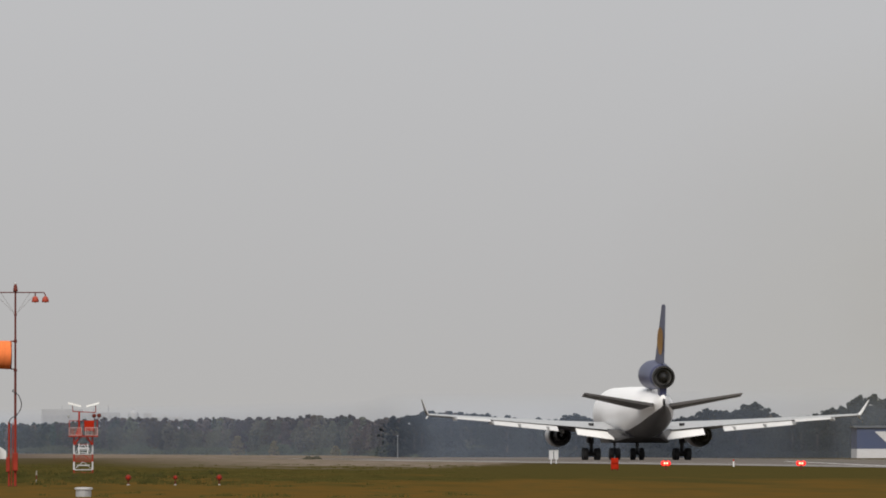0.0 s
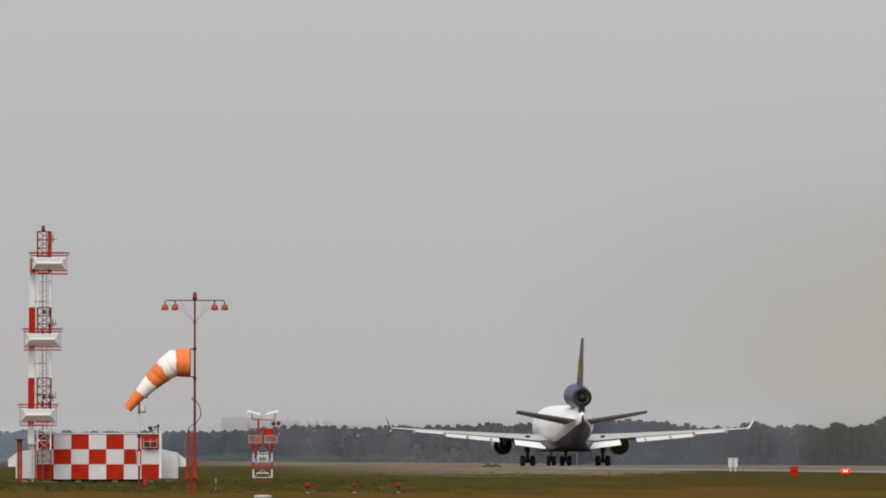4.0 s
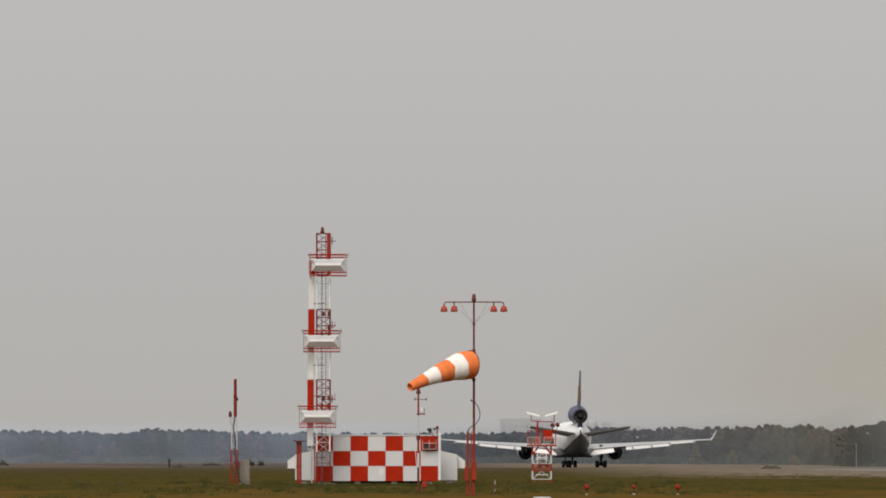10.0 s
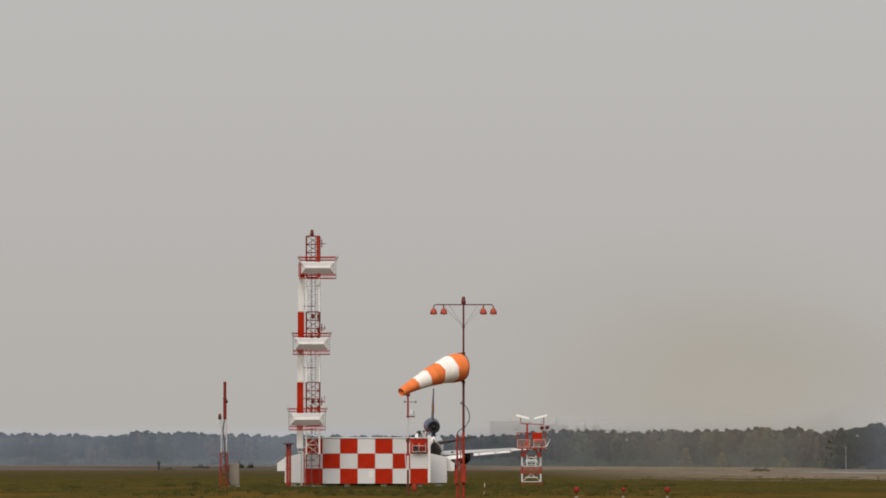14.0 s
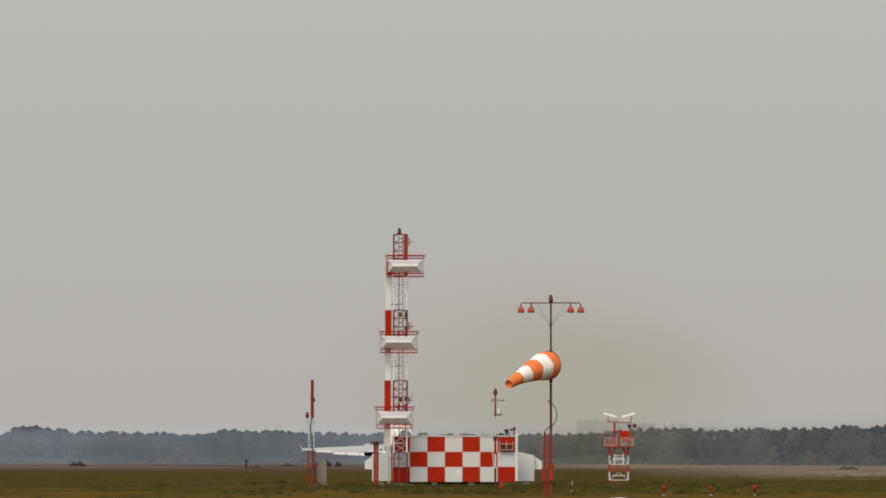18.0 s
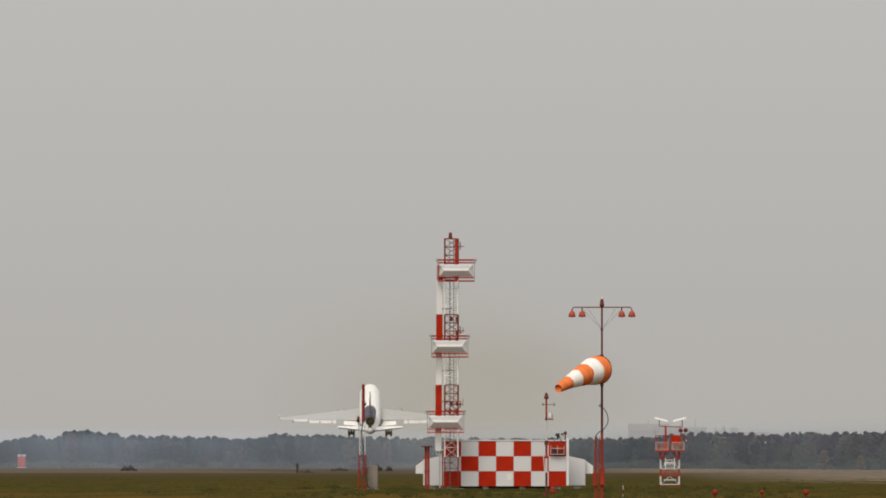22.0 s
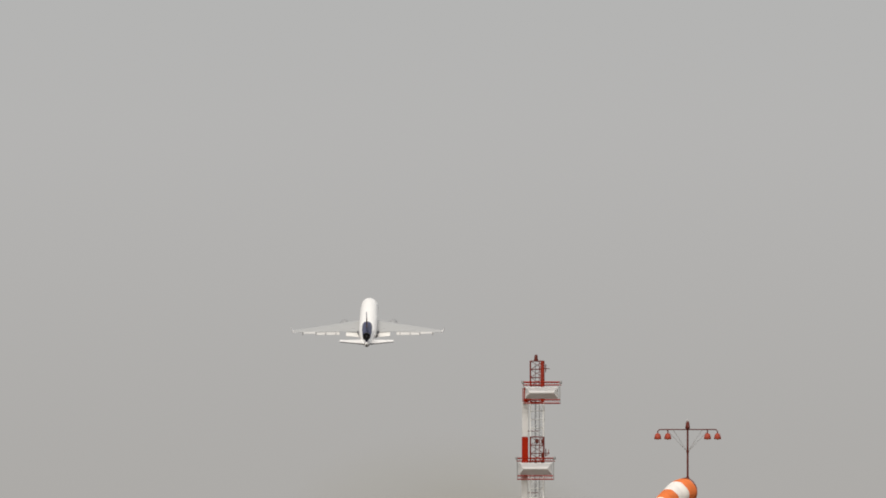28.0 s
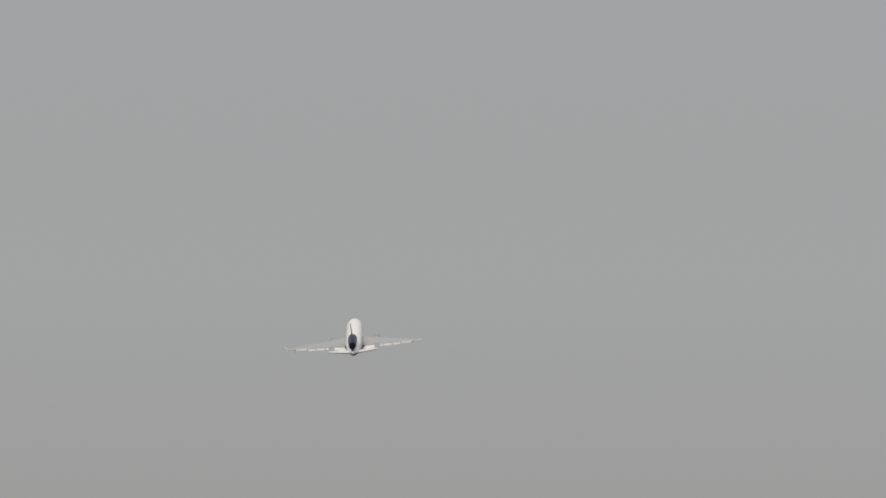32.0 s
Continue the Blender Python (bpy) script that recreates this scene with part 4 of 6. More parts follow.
# ---------------------------------------------------------------- small things in the grass
def build_small():
    m = thing("white_marker_board", (53.4, 922.0, 0), "white twin-panel marker board on short legs", "marker")
    for x in (-0.24, 0.24):
        part("panel", Box(x - 0.2, x + 0.2, -0.05, 0.05, 0.42, 1.22, 0.01), WHITE, m, "white panel")
        part("leg", Box(x - 0.05, x + 0.05, -0.04, 0.04, 0, 0.45), WHITE, m)
    part("top_bar", Box(-0.46, 0.46, -0.06, 0.06, 1.22, 1.30), STEEL, m)
    b = thing("red_light_case", (43.8, 683.0, 0), "upright red metal light case in the grass", "light case")
    part("case", Box(-0.26, 0.26, -0.2, 0.2, 0.08, 0.86, 0.03), RED, b, "red case")
    part("hood", Box(-0.22, 0.22, -0.26, -0.2, 0.5, 0.74, 0.02), RED, b)
    for x in (-0.18, 0.18):
        part("foot", Box(x - 0.04, x + 0.04, -0.1, 0.1, 0, 0.1), RUST, b)
    lights = []
    for x, y in ((49.3, 711.0), (59.1, 711.0)):
        g = thing("approach_light", (x, y, 0), "lit red approach light on a short stem", "airfield light", "red approach lights")
        part("stem", tube(bmesh.new(), (0, 0, 0), (0, 0, 0.3), 0.05), RUST, g)
        part("housing", Box(-0.34, 0.34, -0.1, 0.16, 0.27, 0.62, 0.08), RED, g, "red housing")
        for dx in (-0.17, 0.17):
            lens = part("lens", lathe(bmesh.new(), ((-0.17, 0.05), (-0.16, 0.12), (-0.12, 0.18), (-0.09, 0.19)), 'Y', (dx, 0, 0.45), k=16), LIT_RED, g, "glowing red lens", smooth=True)
            part("filament", lathe(bmesh.new(), ((-0.20, 0.03), (-0.19, 0.07), (-0.16, 0.085)), 'Y', (dx * 0.55, 0, 0.45), k=12), LIT_CORE, lens, "bright lamp core", smooth=True)
    for x, y, pale in ((6.4, 436.0, False), (8.5, 437.0, True), (10.45, 437.0, False)):
        g = thing("red_edge_lamp", (x, y, 0), "small round red edge lamp low in the grass" if not pale else "small faded edge lamp low in the grass", "airfield light", "edge lamps in the grass")
        part("base", lathe(bmesh.new(), ((0, 0.07), (0.03, 0.07), (0.05, 0.04)), k=10), CONCRETE, g, "pale base")
        part("stem", tube(bmesh.new(), (0, 0, 0.05), (0, 0, 0.2), 0.03), RUST, g)
        sc = 0.55 if pale else 0.75
        lamp = part("lamp_body", lathe(bmesh.new(), ((-0.12, 0.08 * sc), (-0.1, 0.165 * sc), (-0.04, 0.18 * sc), (0.06, 0.15 * sc), (0.12, 0.06 * sc)), 'Y', (0, 0, 0.34), k=14), LATTICE_RED, g, "red lamp body", smooth=True)
        part("lens", lathe(bmesh.new(), ((-0.135, 0.03), (-0.13, 0.06 * sc), (-0.1, 0.07 * sc)), 'Y', (0, 0, 0.34), k=10), RED, lamp, "red glass lens")
    s = thing("marker_stake", (2.4, 447.0, 0), "thin pale and dark red wooden marker stake", "stake")
    for z0, z1, mt in ((0, 0.22, CONCRETE), (0.22, 0.42, RUST), (0.42, 0.62, CONCRETE)):
        part("stake_section", Box(-0.022, 0.022, -0.022, 0.022, z0, z1), mt, s)
    s = thing("marker_stake", (61.0, 800.0, 0), "short pale wooden marker stake", "stake")
    part("stake_section", Box(-0.06, 0.06, -0.06, 0.06, 0, 0.45), CREAM, s)
    part("stake_section", Box(-0.065, 0.065, -0.065, 0.065, 0.45, 0.6), RED, s)
    c = thing("inspection_cover", (3.45, 340.0, 0), "low grey drum with a white lid in the grass", "drum")
    part("drum", lathe(bmesh.new(), ((0, 0.27), (0.24, 0.27)), k=18), STEEL, c, "grey drum")
    part("lid", lathe(bmesh.new(), ((0.25, 0.31), (0.30, 0.315), (0.32, 0.29), (0.33, 0.05)), k=18), WHITE, c, "white lid")
    p = thing("thin_mast", (107.2, 2550.0, raise_ground(2550)), "thin mast before the trees, greyed for distance shimmer", "mast")
    part("pole", tube(bmesh.new(), (0, 0, 0), (0, 0, 5.6), 0.12, 0.09), FAR_MAST, p, "pole greyed for distance shimmer")
    part("head", Box(-0.25, 0.25, -0.2, 0.2, 5.6, 5.9, 0.05), FAR_MAST, p)
    far = thing("red_equipment_tower", (-215.6, 3870.0, raise_ground(3870)), "far red equipment tower with two white caps", "tower")
    # duller red and greyer caps put distance haze into the tower's colours
    part("case", Box(-1.5, 1.5, -1.2, 1.2, 0.3, 4.4, 0.1), LAMP_RED, far, "red tower body toned down for haze")
    for x in (-0.9, 0.9):
        part("cap", Box(x - 0.75, x + 0.75, -0.9, 0.9, 4.4, 5.3, 0.15), HALL_PALE, far, "white cap")
    part("base", Box(-1.8, 1.8, -1.5, 1.5, 0, 0.3), CONCRETE, far)
    hg = thing("blue_hangar", (200.5, 2150.0, raise_ground(2150)), "blue hangar with a white base wall and white stripe", "hangar")
    part("base_wall", Box(-9.5, 16, -0.1, 14, 0, 2.3), WHITE, hg, "white base wall")
    part("wall", Box(-9.5, 16, 0, 14, 2.3, 6.9), BLUE, hg, "blue cladding")
    bm = bmesh.new()
    loft(bm, [[(-10, -0.4, 6.9), (-10, 14.4, 6.9), (-10, 7, 7.4)], [(16.5, -0.4, 6.9), (16.5, 14.4, 6.9), (16.5, 7, 7.4)]])
    part("roof", bm, TIN, hg, "dark low-pitched roof")
    bm = bmesh.new()
    loft(bm, [[(-1.5, -0.14, 2.3), (1.4, -0.14, 2.3), (1.4, -0.02, 2.3), (-1.5, -0.02, 2.3)],
              [(-5.6, -0.14, 6.1), (-3.2, -0.14, 6.1), (-3.2, -0.02, 6.1), (-5.6, -0.02, 6.1)]])
    part("stripe", bm, WHITE, hg, "broad white stripe")


build_small()


# ---------------------------------------------------------------- far hall behind the wood
def build_hall():
    y = 4650.0
    h = thing("distant_apartment_block", (0, 0, 0), "pale apartment block in the haze behind the trees", "building")
    h.location = (46.0, y, raise_ground(y))
    for x0, x1, top in ((-18.5, 1.0, 19.6), (1.0, 18.5, 18.0)):
        part("wall", Box(x0, x1, 0, 14, 0, top), HALL, h, "pale facade")
        part("roof", Box(x0, x1, 0.02, 14, top, top + 0.5), HALL, h)
    win = mesh_of(Box(-0.8, 0.8, -0.06, 0.0, 0, 1.5), "window")
    for i in range(12):
        for j in range(3):
            part("window", win, HALL_GLASS, h, "", (-17.0 + i * 3.05, -0.01, 10.0 + j * 2.9))
    for x, top in ((-9, 21.8), (6, 20.6), (13, 22)):
        part("roof_aerial", tube(bmesh.new(), (x, 6, 17), (x, 6, top), 0.2, k=5), HALL, h)

    d = thing("domed_storage_tank", (70.7, y, raise_ground(y)), "pale domed tank in the haze behind the trees", "tank")
    part("shell", lathe(bmesh.new(), ((0, 2.7), (16.6, 2.7), (18.2, 2.3), (19.2, 1.5), (19.8, 0.3)), k=20), HALL_PALE, d, "pale shell")
    part("vent", lathe(bmesh.new(), ((19.8, 0.25), (20.3, 0.2)), k=8), HALL_PALE, d)
    s = thing("distant_storehouse", (82.0, y, raise_ground(y)), "low white-roofed storehouse in the haze behind the trees", "building")
    part("wall", Box(-6.5, 12, 0, 14, 0, 16.2), HALL_PALE, s, "pale wall")
    part("roof_house", Box(-6.2, -2.6, 1, 9, 16.22, 18.3), HALL_PALE, s, "whitish roof house")


build_hall()


# ---------------------------------------------------------------- trees
def leaf(verts, faces, at, size, rng, out=None):
    """One small flat spray of leaves; on a bough it faces outwards, more or less."""
    n = Vector((rng.gauss(0, 1), rng.gauss(0, 1), rng.gauss(0, 1))).normalized()
    if out is not None:
        n = (out.normalized() * 3.0 + n).normalized()
    a = n.orthogonal().normalized() * size
    b = n.cross(a)
    k = len(verts)
    verts += [at + a, at + b * 0.9 - a * 0.6, at - b - a * 0.4]
    faces.append((k, k + 1, k + 2))


def crown_mesh(seed, form="round", sprays=44, coarse=1.0):
    """A crown of a unit tree (1 m high, to be scaled): many clumps of small leaf sprays round the limbs, with gaps and an uneven outline."""
    rng = random.Random(seed)
    verts, faces = [], []
    clumps = []
    if form == "spruce":
        for i in range(90):
            z = 0.10 + 0.88 * (i / 89) ** 0.9
            r = 0.16 * (1.03 - z) * rng.uniform(0.5, 1.05)
            a = rng.random() * 6.2832
            clumps.append((Vector((r * math.cos(a), r * math.sin(a), z)), 0.022 + 0.045 * (1 - z)))
    elif form == "pine":
        for i in range(80):
            z = 0.30 + 0.66 * rng.random()
            r = 0.13 * math.sin(min(3.0, (z - 0.22) / 0.80 * 3.14)) ** 0.7 * rng.random() ** 0.5
            a = rng.random() * 6.2832
            clumps.append((Vector((r * math.cos(a), r * math.sin(a), z)), rng.uniform(0.028, 0.05)))
    elif form == "low":
        for i in range(110):
            z = 0.03 + 0.93 * rng.random()
            r = 0.25 * (1 - z * z * 0.75) * rng.random() ** 0.5
            a = rng.random() * 6.2832
            clumps.append((Vector((r * math.cos(a), r * math.sin(a), z * (1 - 0.5 * r))), rng.uniform(0.03, 0.06)))
    else:
        wide, low = (0.30, 0.06) if form == "round" else (0.22, 0.10)
        lean = [rng.uniform(0, 6.28) for _ in range(3)]
        for i in range(150):
            t = rng.random() ** 0.9
            a = rng.random() * 6.2832
            lobe = 1 + 0.22 * math.sin(3 * a + lean[0] + 6 * t) + 0.16 * math.sin(2 * a + lean[1]) + 0.15 * math.sin(9 * t + lean[2])
            r = wide * 1.75 * (t + 0.02) ** 0.55 * (1.0 - t) ** 0.50 * lobe * rng.random() ** 0.4
            clumps.append((Vector((r * math.cos(a), r * math.sin(a), low + (0.97 - low) * t)), rng.uniform(0.028, 0.055) * (1.15 - 0.4 * t)))
    for at, size in clumps:
        for i in range(sprays):
            u = Vector((rng.gauss(0, 1), rng.gauss(0, 1), rng.gauss(0, 1))).normalized()
            leaf(verts, faces, at + Vector((u.x, u.y, u.z * 0.8)) * size * rng.uniform(0.55, 1.1), rng.uniform(0.011, 0.021) * coarse, rng, u)
    me = bpy.data.meshes.new("crown")
    me.from_pydata(verts, [], faces)
    return me


def trunk_mesh(seed):
    rng = random.Random(seed)
    bm = bmesh.new()
    k = 6
    tube(bm, (0, 0, 0), (0.01, 0, 0.35), 0.028, 0.02, k)
    tube(bm, (0.01, 0, 0.34), (0, 0.01, 0.75), 0.02, 0.008, k)
    for i in range(5):
        a, z = rng.random() * 6.28, rng.uniform(0.28, 0.55)
        tube(bm, (0, 0, z), (0.17 * math.cos(a), 0.17 * math.sin(a), z + rng.uniform(0.1, 0.22)), 0.010, 0.004, 4)
    return mesh_of(bm, "trunk")


CROWNS = [crown_mesh(11), crown_mesh(12), crown_mesh(13, "tall"), crown_mesh(14, "tall"), crown_mesh(15, "spruce"), crown_mesh(16), crown_mesh(17, "pine"), crown_mesh(18, "tall"), crown_mesh(19, "low")]
TRUNK = trunk_mesh(3)


def canopy(b):
    """Height in metres of the wood's skyline, and its distance, by bearing (metres to the side at 1 km)."""
    pts = SKYLINE
    for (b0, e0, d0), (b1, e1, d1) in zip(pts, pts[1:]):
        if b <= b1:
            k = (b - b0) / (b1 - b0) if b > b0 else 0.0
            return e0 + (e1 - e0) * k, d0 + (d1 - d0) * k
    return pts[-1][1], pts[-1][2]


SKYLINE = (
    (-69.1, 2.12, 3950), (-58.2, 1.78, 3950), (-54.5, 2.47, 3950), (-52.5, 2.24, 3950), (-50.6, 3.16, 3950),
    (-48.4, 2.81, 3950), (-45.0, 2.47, 3950), (-31.2, 2.18, 3950), (-29.8, 2.64, 3950), (-26.0, 2.52, 3950),
    (-22.0, 2.29, 3950), (-14.0, 2.24, 3950), (-4.8, 2.12, 3900), (3.8, 2.18, 3800), (10.1, 2.47, 3650),
    (12.4, 2.75, 3600), (21.0, 2.64, 3400), (26.7, 2.7, 3300), (31.9, 2.93, 3200), (37.1, 2.98, 3100),
    (39.4, 2.58, 3050), (41.7, 3.0, 2700), (44.5, 3.45, 2650), (51.0, 3.3, 2650), (54.2, 2.85, 2650), (58.0, 2.66, 2650),
    (60.0, 3.2, 2650), (62.3, 2.72, 2650), (64.0, 2.9, 2650), (67.5, 2.66, 2620), (68.6, 3.5, 2600), (69.6, 2.7, 2600),
    (72.1, 3.1, 2550), (73.2, 3.75, 2540), (75.6, 3.62, 2530), (78.4, 4.35, 2500), (79.8, 3.5, 2500), (80.8, 2.9, 2480),
    (84.4, 3.1, 2450), (86.0, 3.7, 2420), (88.0, 4.15, 2400), (88.8, 5.0, 2400), (93.9, 5.2, 2400),
)


def build_trees():
    rng = random.Random(5)
    leaf_sets = {}

    def crown_in(i, mat):
        key = (i, mat.name)
        if key not in leaf_sets:
            me = CROWNS[i].copy()
            me.materials.append(mat)
            leaf_sets[key] = me
        return leaf_sets[key]

    TRUNK.materials.append(BARK)
    b = -76.0
    count = 0
    while b < 100.0:
        rise, dist = canopy(b)
        y = dist + rng.uniform(-30, 60)
        h = EYE - raise_ground(y) + rise * y / 1000 * (rng.uniform(0.80, 1.06) if dist > 2800 else rng.uniform(0.84, 1.04))
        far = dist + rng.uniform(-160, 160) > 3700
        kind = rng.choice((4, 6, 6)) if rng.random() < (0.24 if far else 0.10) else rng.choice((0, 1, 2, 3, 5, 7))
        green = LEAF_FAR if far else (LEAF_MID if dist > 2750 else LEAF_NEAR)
        if kind not in (4, 6) and rng.random() < (0.10 if far else (0.16 if dist > 2750 else 0.02)):
            green = LEAF_BROWN
        species = "conifer" if kind in (4, 6) else "broadleaf tree"
        t = new("tree")
        t.location = (b * y / 1000, y, raise_ground(y))
        t.rotation_euler = (0, 0, rng.uniform(-0.5, 0.5))
        wide = h * rng.uniform(0.75, 1.15)
        t.scale = (wide * rng.choice((-1, 1)), wide, h)
        tagged(t, "hazy blue-green %s at the edge of the wood" % species if far else "dull dark green %s behind the runway" % species, "tree", "trees along the field")
        part("trunk", TRUNK, BARK, t)
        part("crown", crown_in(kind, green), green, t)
        count += 1
        b += rng.uniform(0.42, 0.78) * (h * 0.33) / (dist / 1000)
    # the trees behind the first row, too many to count
    stamps = []
    for seed, form in ((41, "round"), (42, "tall"), (43, "round"), (44, "tall"), (45, "pine")):
        me = crown_mesh(seed, form, 14, 1.8)
        stamps.append((np.array([v.co[:] for v in me.vertices]), np.array([p.vertices[:] for p in me.polygons])))
        bpy.data.meshes.remove(me)
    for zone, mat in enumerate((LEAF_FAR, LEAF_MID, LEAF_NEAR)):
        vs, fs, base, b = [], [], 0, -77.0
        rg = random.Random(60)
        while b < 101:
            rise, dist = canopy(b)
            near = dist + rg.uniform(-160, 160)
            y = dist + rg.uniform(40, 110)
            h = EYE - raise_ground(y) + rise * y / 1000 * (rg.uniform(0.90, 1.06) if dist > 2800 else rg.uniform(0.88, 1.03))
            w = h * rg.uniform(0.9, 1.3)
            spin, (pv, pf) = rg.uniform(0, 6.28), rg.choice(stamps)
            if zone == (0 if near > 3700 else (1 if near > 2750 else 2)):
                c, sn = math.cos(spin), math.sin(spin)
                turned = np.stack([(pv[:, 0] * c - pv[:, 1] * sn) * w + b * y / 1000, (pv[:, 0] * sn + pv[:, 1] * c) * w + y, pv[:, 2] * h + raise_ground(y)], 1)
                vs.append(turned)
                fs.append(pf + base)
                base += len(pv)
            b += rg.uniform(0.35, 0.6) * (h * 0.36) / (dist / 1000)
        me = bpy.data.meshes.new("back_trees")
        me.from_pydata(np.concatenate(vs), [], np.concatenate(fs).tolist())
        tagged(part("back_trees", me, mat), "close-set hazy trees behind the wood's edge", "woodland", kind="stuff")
    # leaves that fill the wood, and the scrub at its foot
    for name, back, low, seed in (("wood", 30, 0.84, 8), ("undergrowth", -22, 0.25, 9)):
        rg = random.Random(seed)
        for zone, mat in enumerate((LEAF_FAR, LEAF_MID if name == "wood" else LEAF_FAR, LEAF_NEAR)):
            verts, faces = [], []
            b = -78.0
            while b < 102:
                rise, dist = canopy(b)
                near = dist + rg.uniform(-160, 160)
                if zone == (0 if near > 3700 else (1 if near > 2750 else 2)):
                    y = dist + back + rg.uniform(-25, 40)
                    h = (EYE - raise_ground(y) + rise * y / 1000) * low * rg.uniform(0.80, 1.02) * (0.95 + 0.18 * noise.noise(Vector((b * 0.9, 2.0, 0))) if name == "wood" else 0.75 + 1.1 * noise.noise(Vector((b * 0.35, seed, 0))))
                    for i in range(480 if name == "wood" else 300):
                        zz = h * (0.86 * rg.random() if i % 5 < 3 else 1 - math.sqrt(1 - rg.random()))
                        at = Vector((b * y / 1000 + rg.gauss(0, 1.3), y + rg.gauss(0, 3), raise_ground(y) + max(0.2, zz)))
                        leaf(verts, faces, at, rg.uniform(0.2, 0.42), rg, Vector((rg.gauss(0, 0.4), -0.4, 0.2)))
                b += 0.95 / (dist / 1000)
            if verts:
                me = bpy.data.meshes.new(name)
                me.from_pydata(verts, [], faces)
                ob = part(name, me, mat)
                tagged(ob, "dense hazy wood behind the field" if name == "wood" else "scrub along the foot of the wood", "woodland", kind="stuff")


def shrub(name, x, y, w, h, foliage, label, seed, cat="bush"):
    rng = random.Random(seed)
    t = thing(name, (x, y, raise_ground(y)), label, cat)
    verts, faces = [], []
    for i in range(1300):
        a = rng.uniform(-1, 1)
        z = (0.05 + 0.95 * rng.random()) * h * (1 - a * a * 0.7) * (0.85 + 0.3 * math.sin(a * 7 + seed))
        leaf(verts, faces, Vector((a * w * 0.5, rng.uniform(-0.25, 0.25) * w, z)), rng.uniform(0.03, 0.07) * max(h, w * 0.25), rng, Vector((0, -0.8, 0.6)))
    bm = bpy.data.meshes.new("foliage")
    bm.from_pydata(verts, [], faces)
    part("foliage", bm, foliage, t)
    bm = bmesh.new()
    for i in range(4):
        a = rng.uniform(-0.3, 0.3)
        tube(bm, (a * w * 0.4, 0, 0), (a * w, 0, h * 0.7), 0.03 * h + 0.01, 0.01, 5)
    part("stem", bm, BARK, t)
    return t


build_trees()


def build_haze_sheet():
    """A long low see-through sheet, added before the wood to imitate distance haze."""
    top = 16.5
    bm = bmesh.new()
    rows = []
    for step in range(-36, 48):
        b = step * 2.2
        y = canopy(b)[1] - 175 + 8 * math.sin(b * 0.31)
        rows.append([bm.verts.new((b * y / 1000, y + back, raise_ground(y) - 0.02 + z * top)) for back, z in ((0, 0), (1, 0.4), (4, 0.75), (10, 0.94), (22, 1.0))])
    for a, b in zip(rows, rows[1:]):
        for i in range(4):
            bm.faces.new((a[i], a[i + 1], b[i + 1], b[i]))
    ob = part("haze_bank", bm, haze_sheet_material("imitated_distance_haze", top), smooth=True)
    tagged(ob, "added thin sheet imitating bluish distance haze before the wood", "haze", kind="stuff")


build_haze_sheet()
shrub("bush", -130.0, 2900.0, 4.8, 1.7, LEAF_SHRUB, "low dark mound of scrub on the field", 31)
shrub("bush", -53.5, 2000.0, 3.2, 0.9, LEAF_SHRUB, "low dark bush at the edge of the dry grass", 32)
shrub("bush", -68.0, 2900.0, 5.2, 1.0, LEAF_SHRUB, "flat dark scrub on the field", 33)
shrub("bush", -56.0, 2880.0, 2.2, 1.7, LEAF_SHRUB, "small dark bush on the field", 34)
shrub("bush", -53.0, 2880.0, 2.0, 1.5, LEAF_SHRUB, "small dark bush on the field", 35)
shrub("bush", 40.4, 1210.0, 2.5, 0.45, LEAF_SHRUB, "flat dark clump of weeds beside the runway", 36)


def young_tree(x, y, wide, high, kind, foliage, label):
    t = thing("young_tree", (x, y, raise_ground(y)), label, "tree", "young trees before the wood")
    t.scale = (wide / 0.5, wide / 0.5, high)
    part("trunk", TRUNK, BARK, t)
    me = CROWNS[kind].copy()
    me.materials.append(foliage)
    part("crown", me, foliage, t)


young_tree(82.8, 3215.0, 5.0, 6.6, 8, LEAF_GOLD, "pale yellow young birch before the wood")
young_tree(92.8, 3150.0, 3.6, 4.8, 8, LEAF_GOLD, "small pale yellow birch before the wood")
young_tree(114.0, 3000.0, 7.0, 5.0, 8, LEAF_BROWN, "browning young tree before the wood")
young_tree(109.0, 3050.0, 3.6, 3.2, 8, LEAF_GOLD, "low yellowing shrub before the wood")
young_tree(-134.0, 3870.0, 5.0, 6.8, 0, LEAF_BROWN, "browning young tree before the wood")
young_tree(-144.0, 3865.0, 5.0, 4.6, 1, LEAF_BROWN, "browning low tree before the wood")
young_tree(-129.5, 3880.0, 3.6, 8.6, 5, LEAF_BROWN, "slim browning young tree before the wood")
young_tree(-176.0, 3880.0, 4.5, 6.0, 0, LEAF_BROWN, "browning young tree before the wood")


for i, (x, y, w, h, mat) in enumerate(((-18.7, 571.0, 0.5, 0.16, LEAF_BROWN), (-22.3, 523.0, 0.9, 0.20, WEED), (-20.5, 561.0, 1.3, 0.26, WEED), (-16.0, 593.0, 1.4, 0.30, WEED),
                                       (-14.9, 616.0, 1.1, 0.34, WEED), (-8.4, 505.0, 1.2, 0.22, WEED), (4.6, 520.0, 1.5, 0.26, WEED), (9.5, 545.0, 1.3, 0.24, WEED), (14.0, 600.0, 1.8, 0.30, WEED))):
    shrub("grass_tussock", x, y, w, h, mat, "small brown dead tussock in the grass" if mat is LEAF_BROWN else "low green and straw tussock in the grass", 70 + i, "tussock")


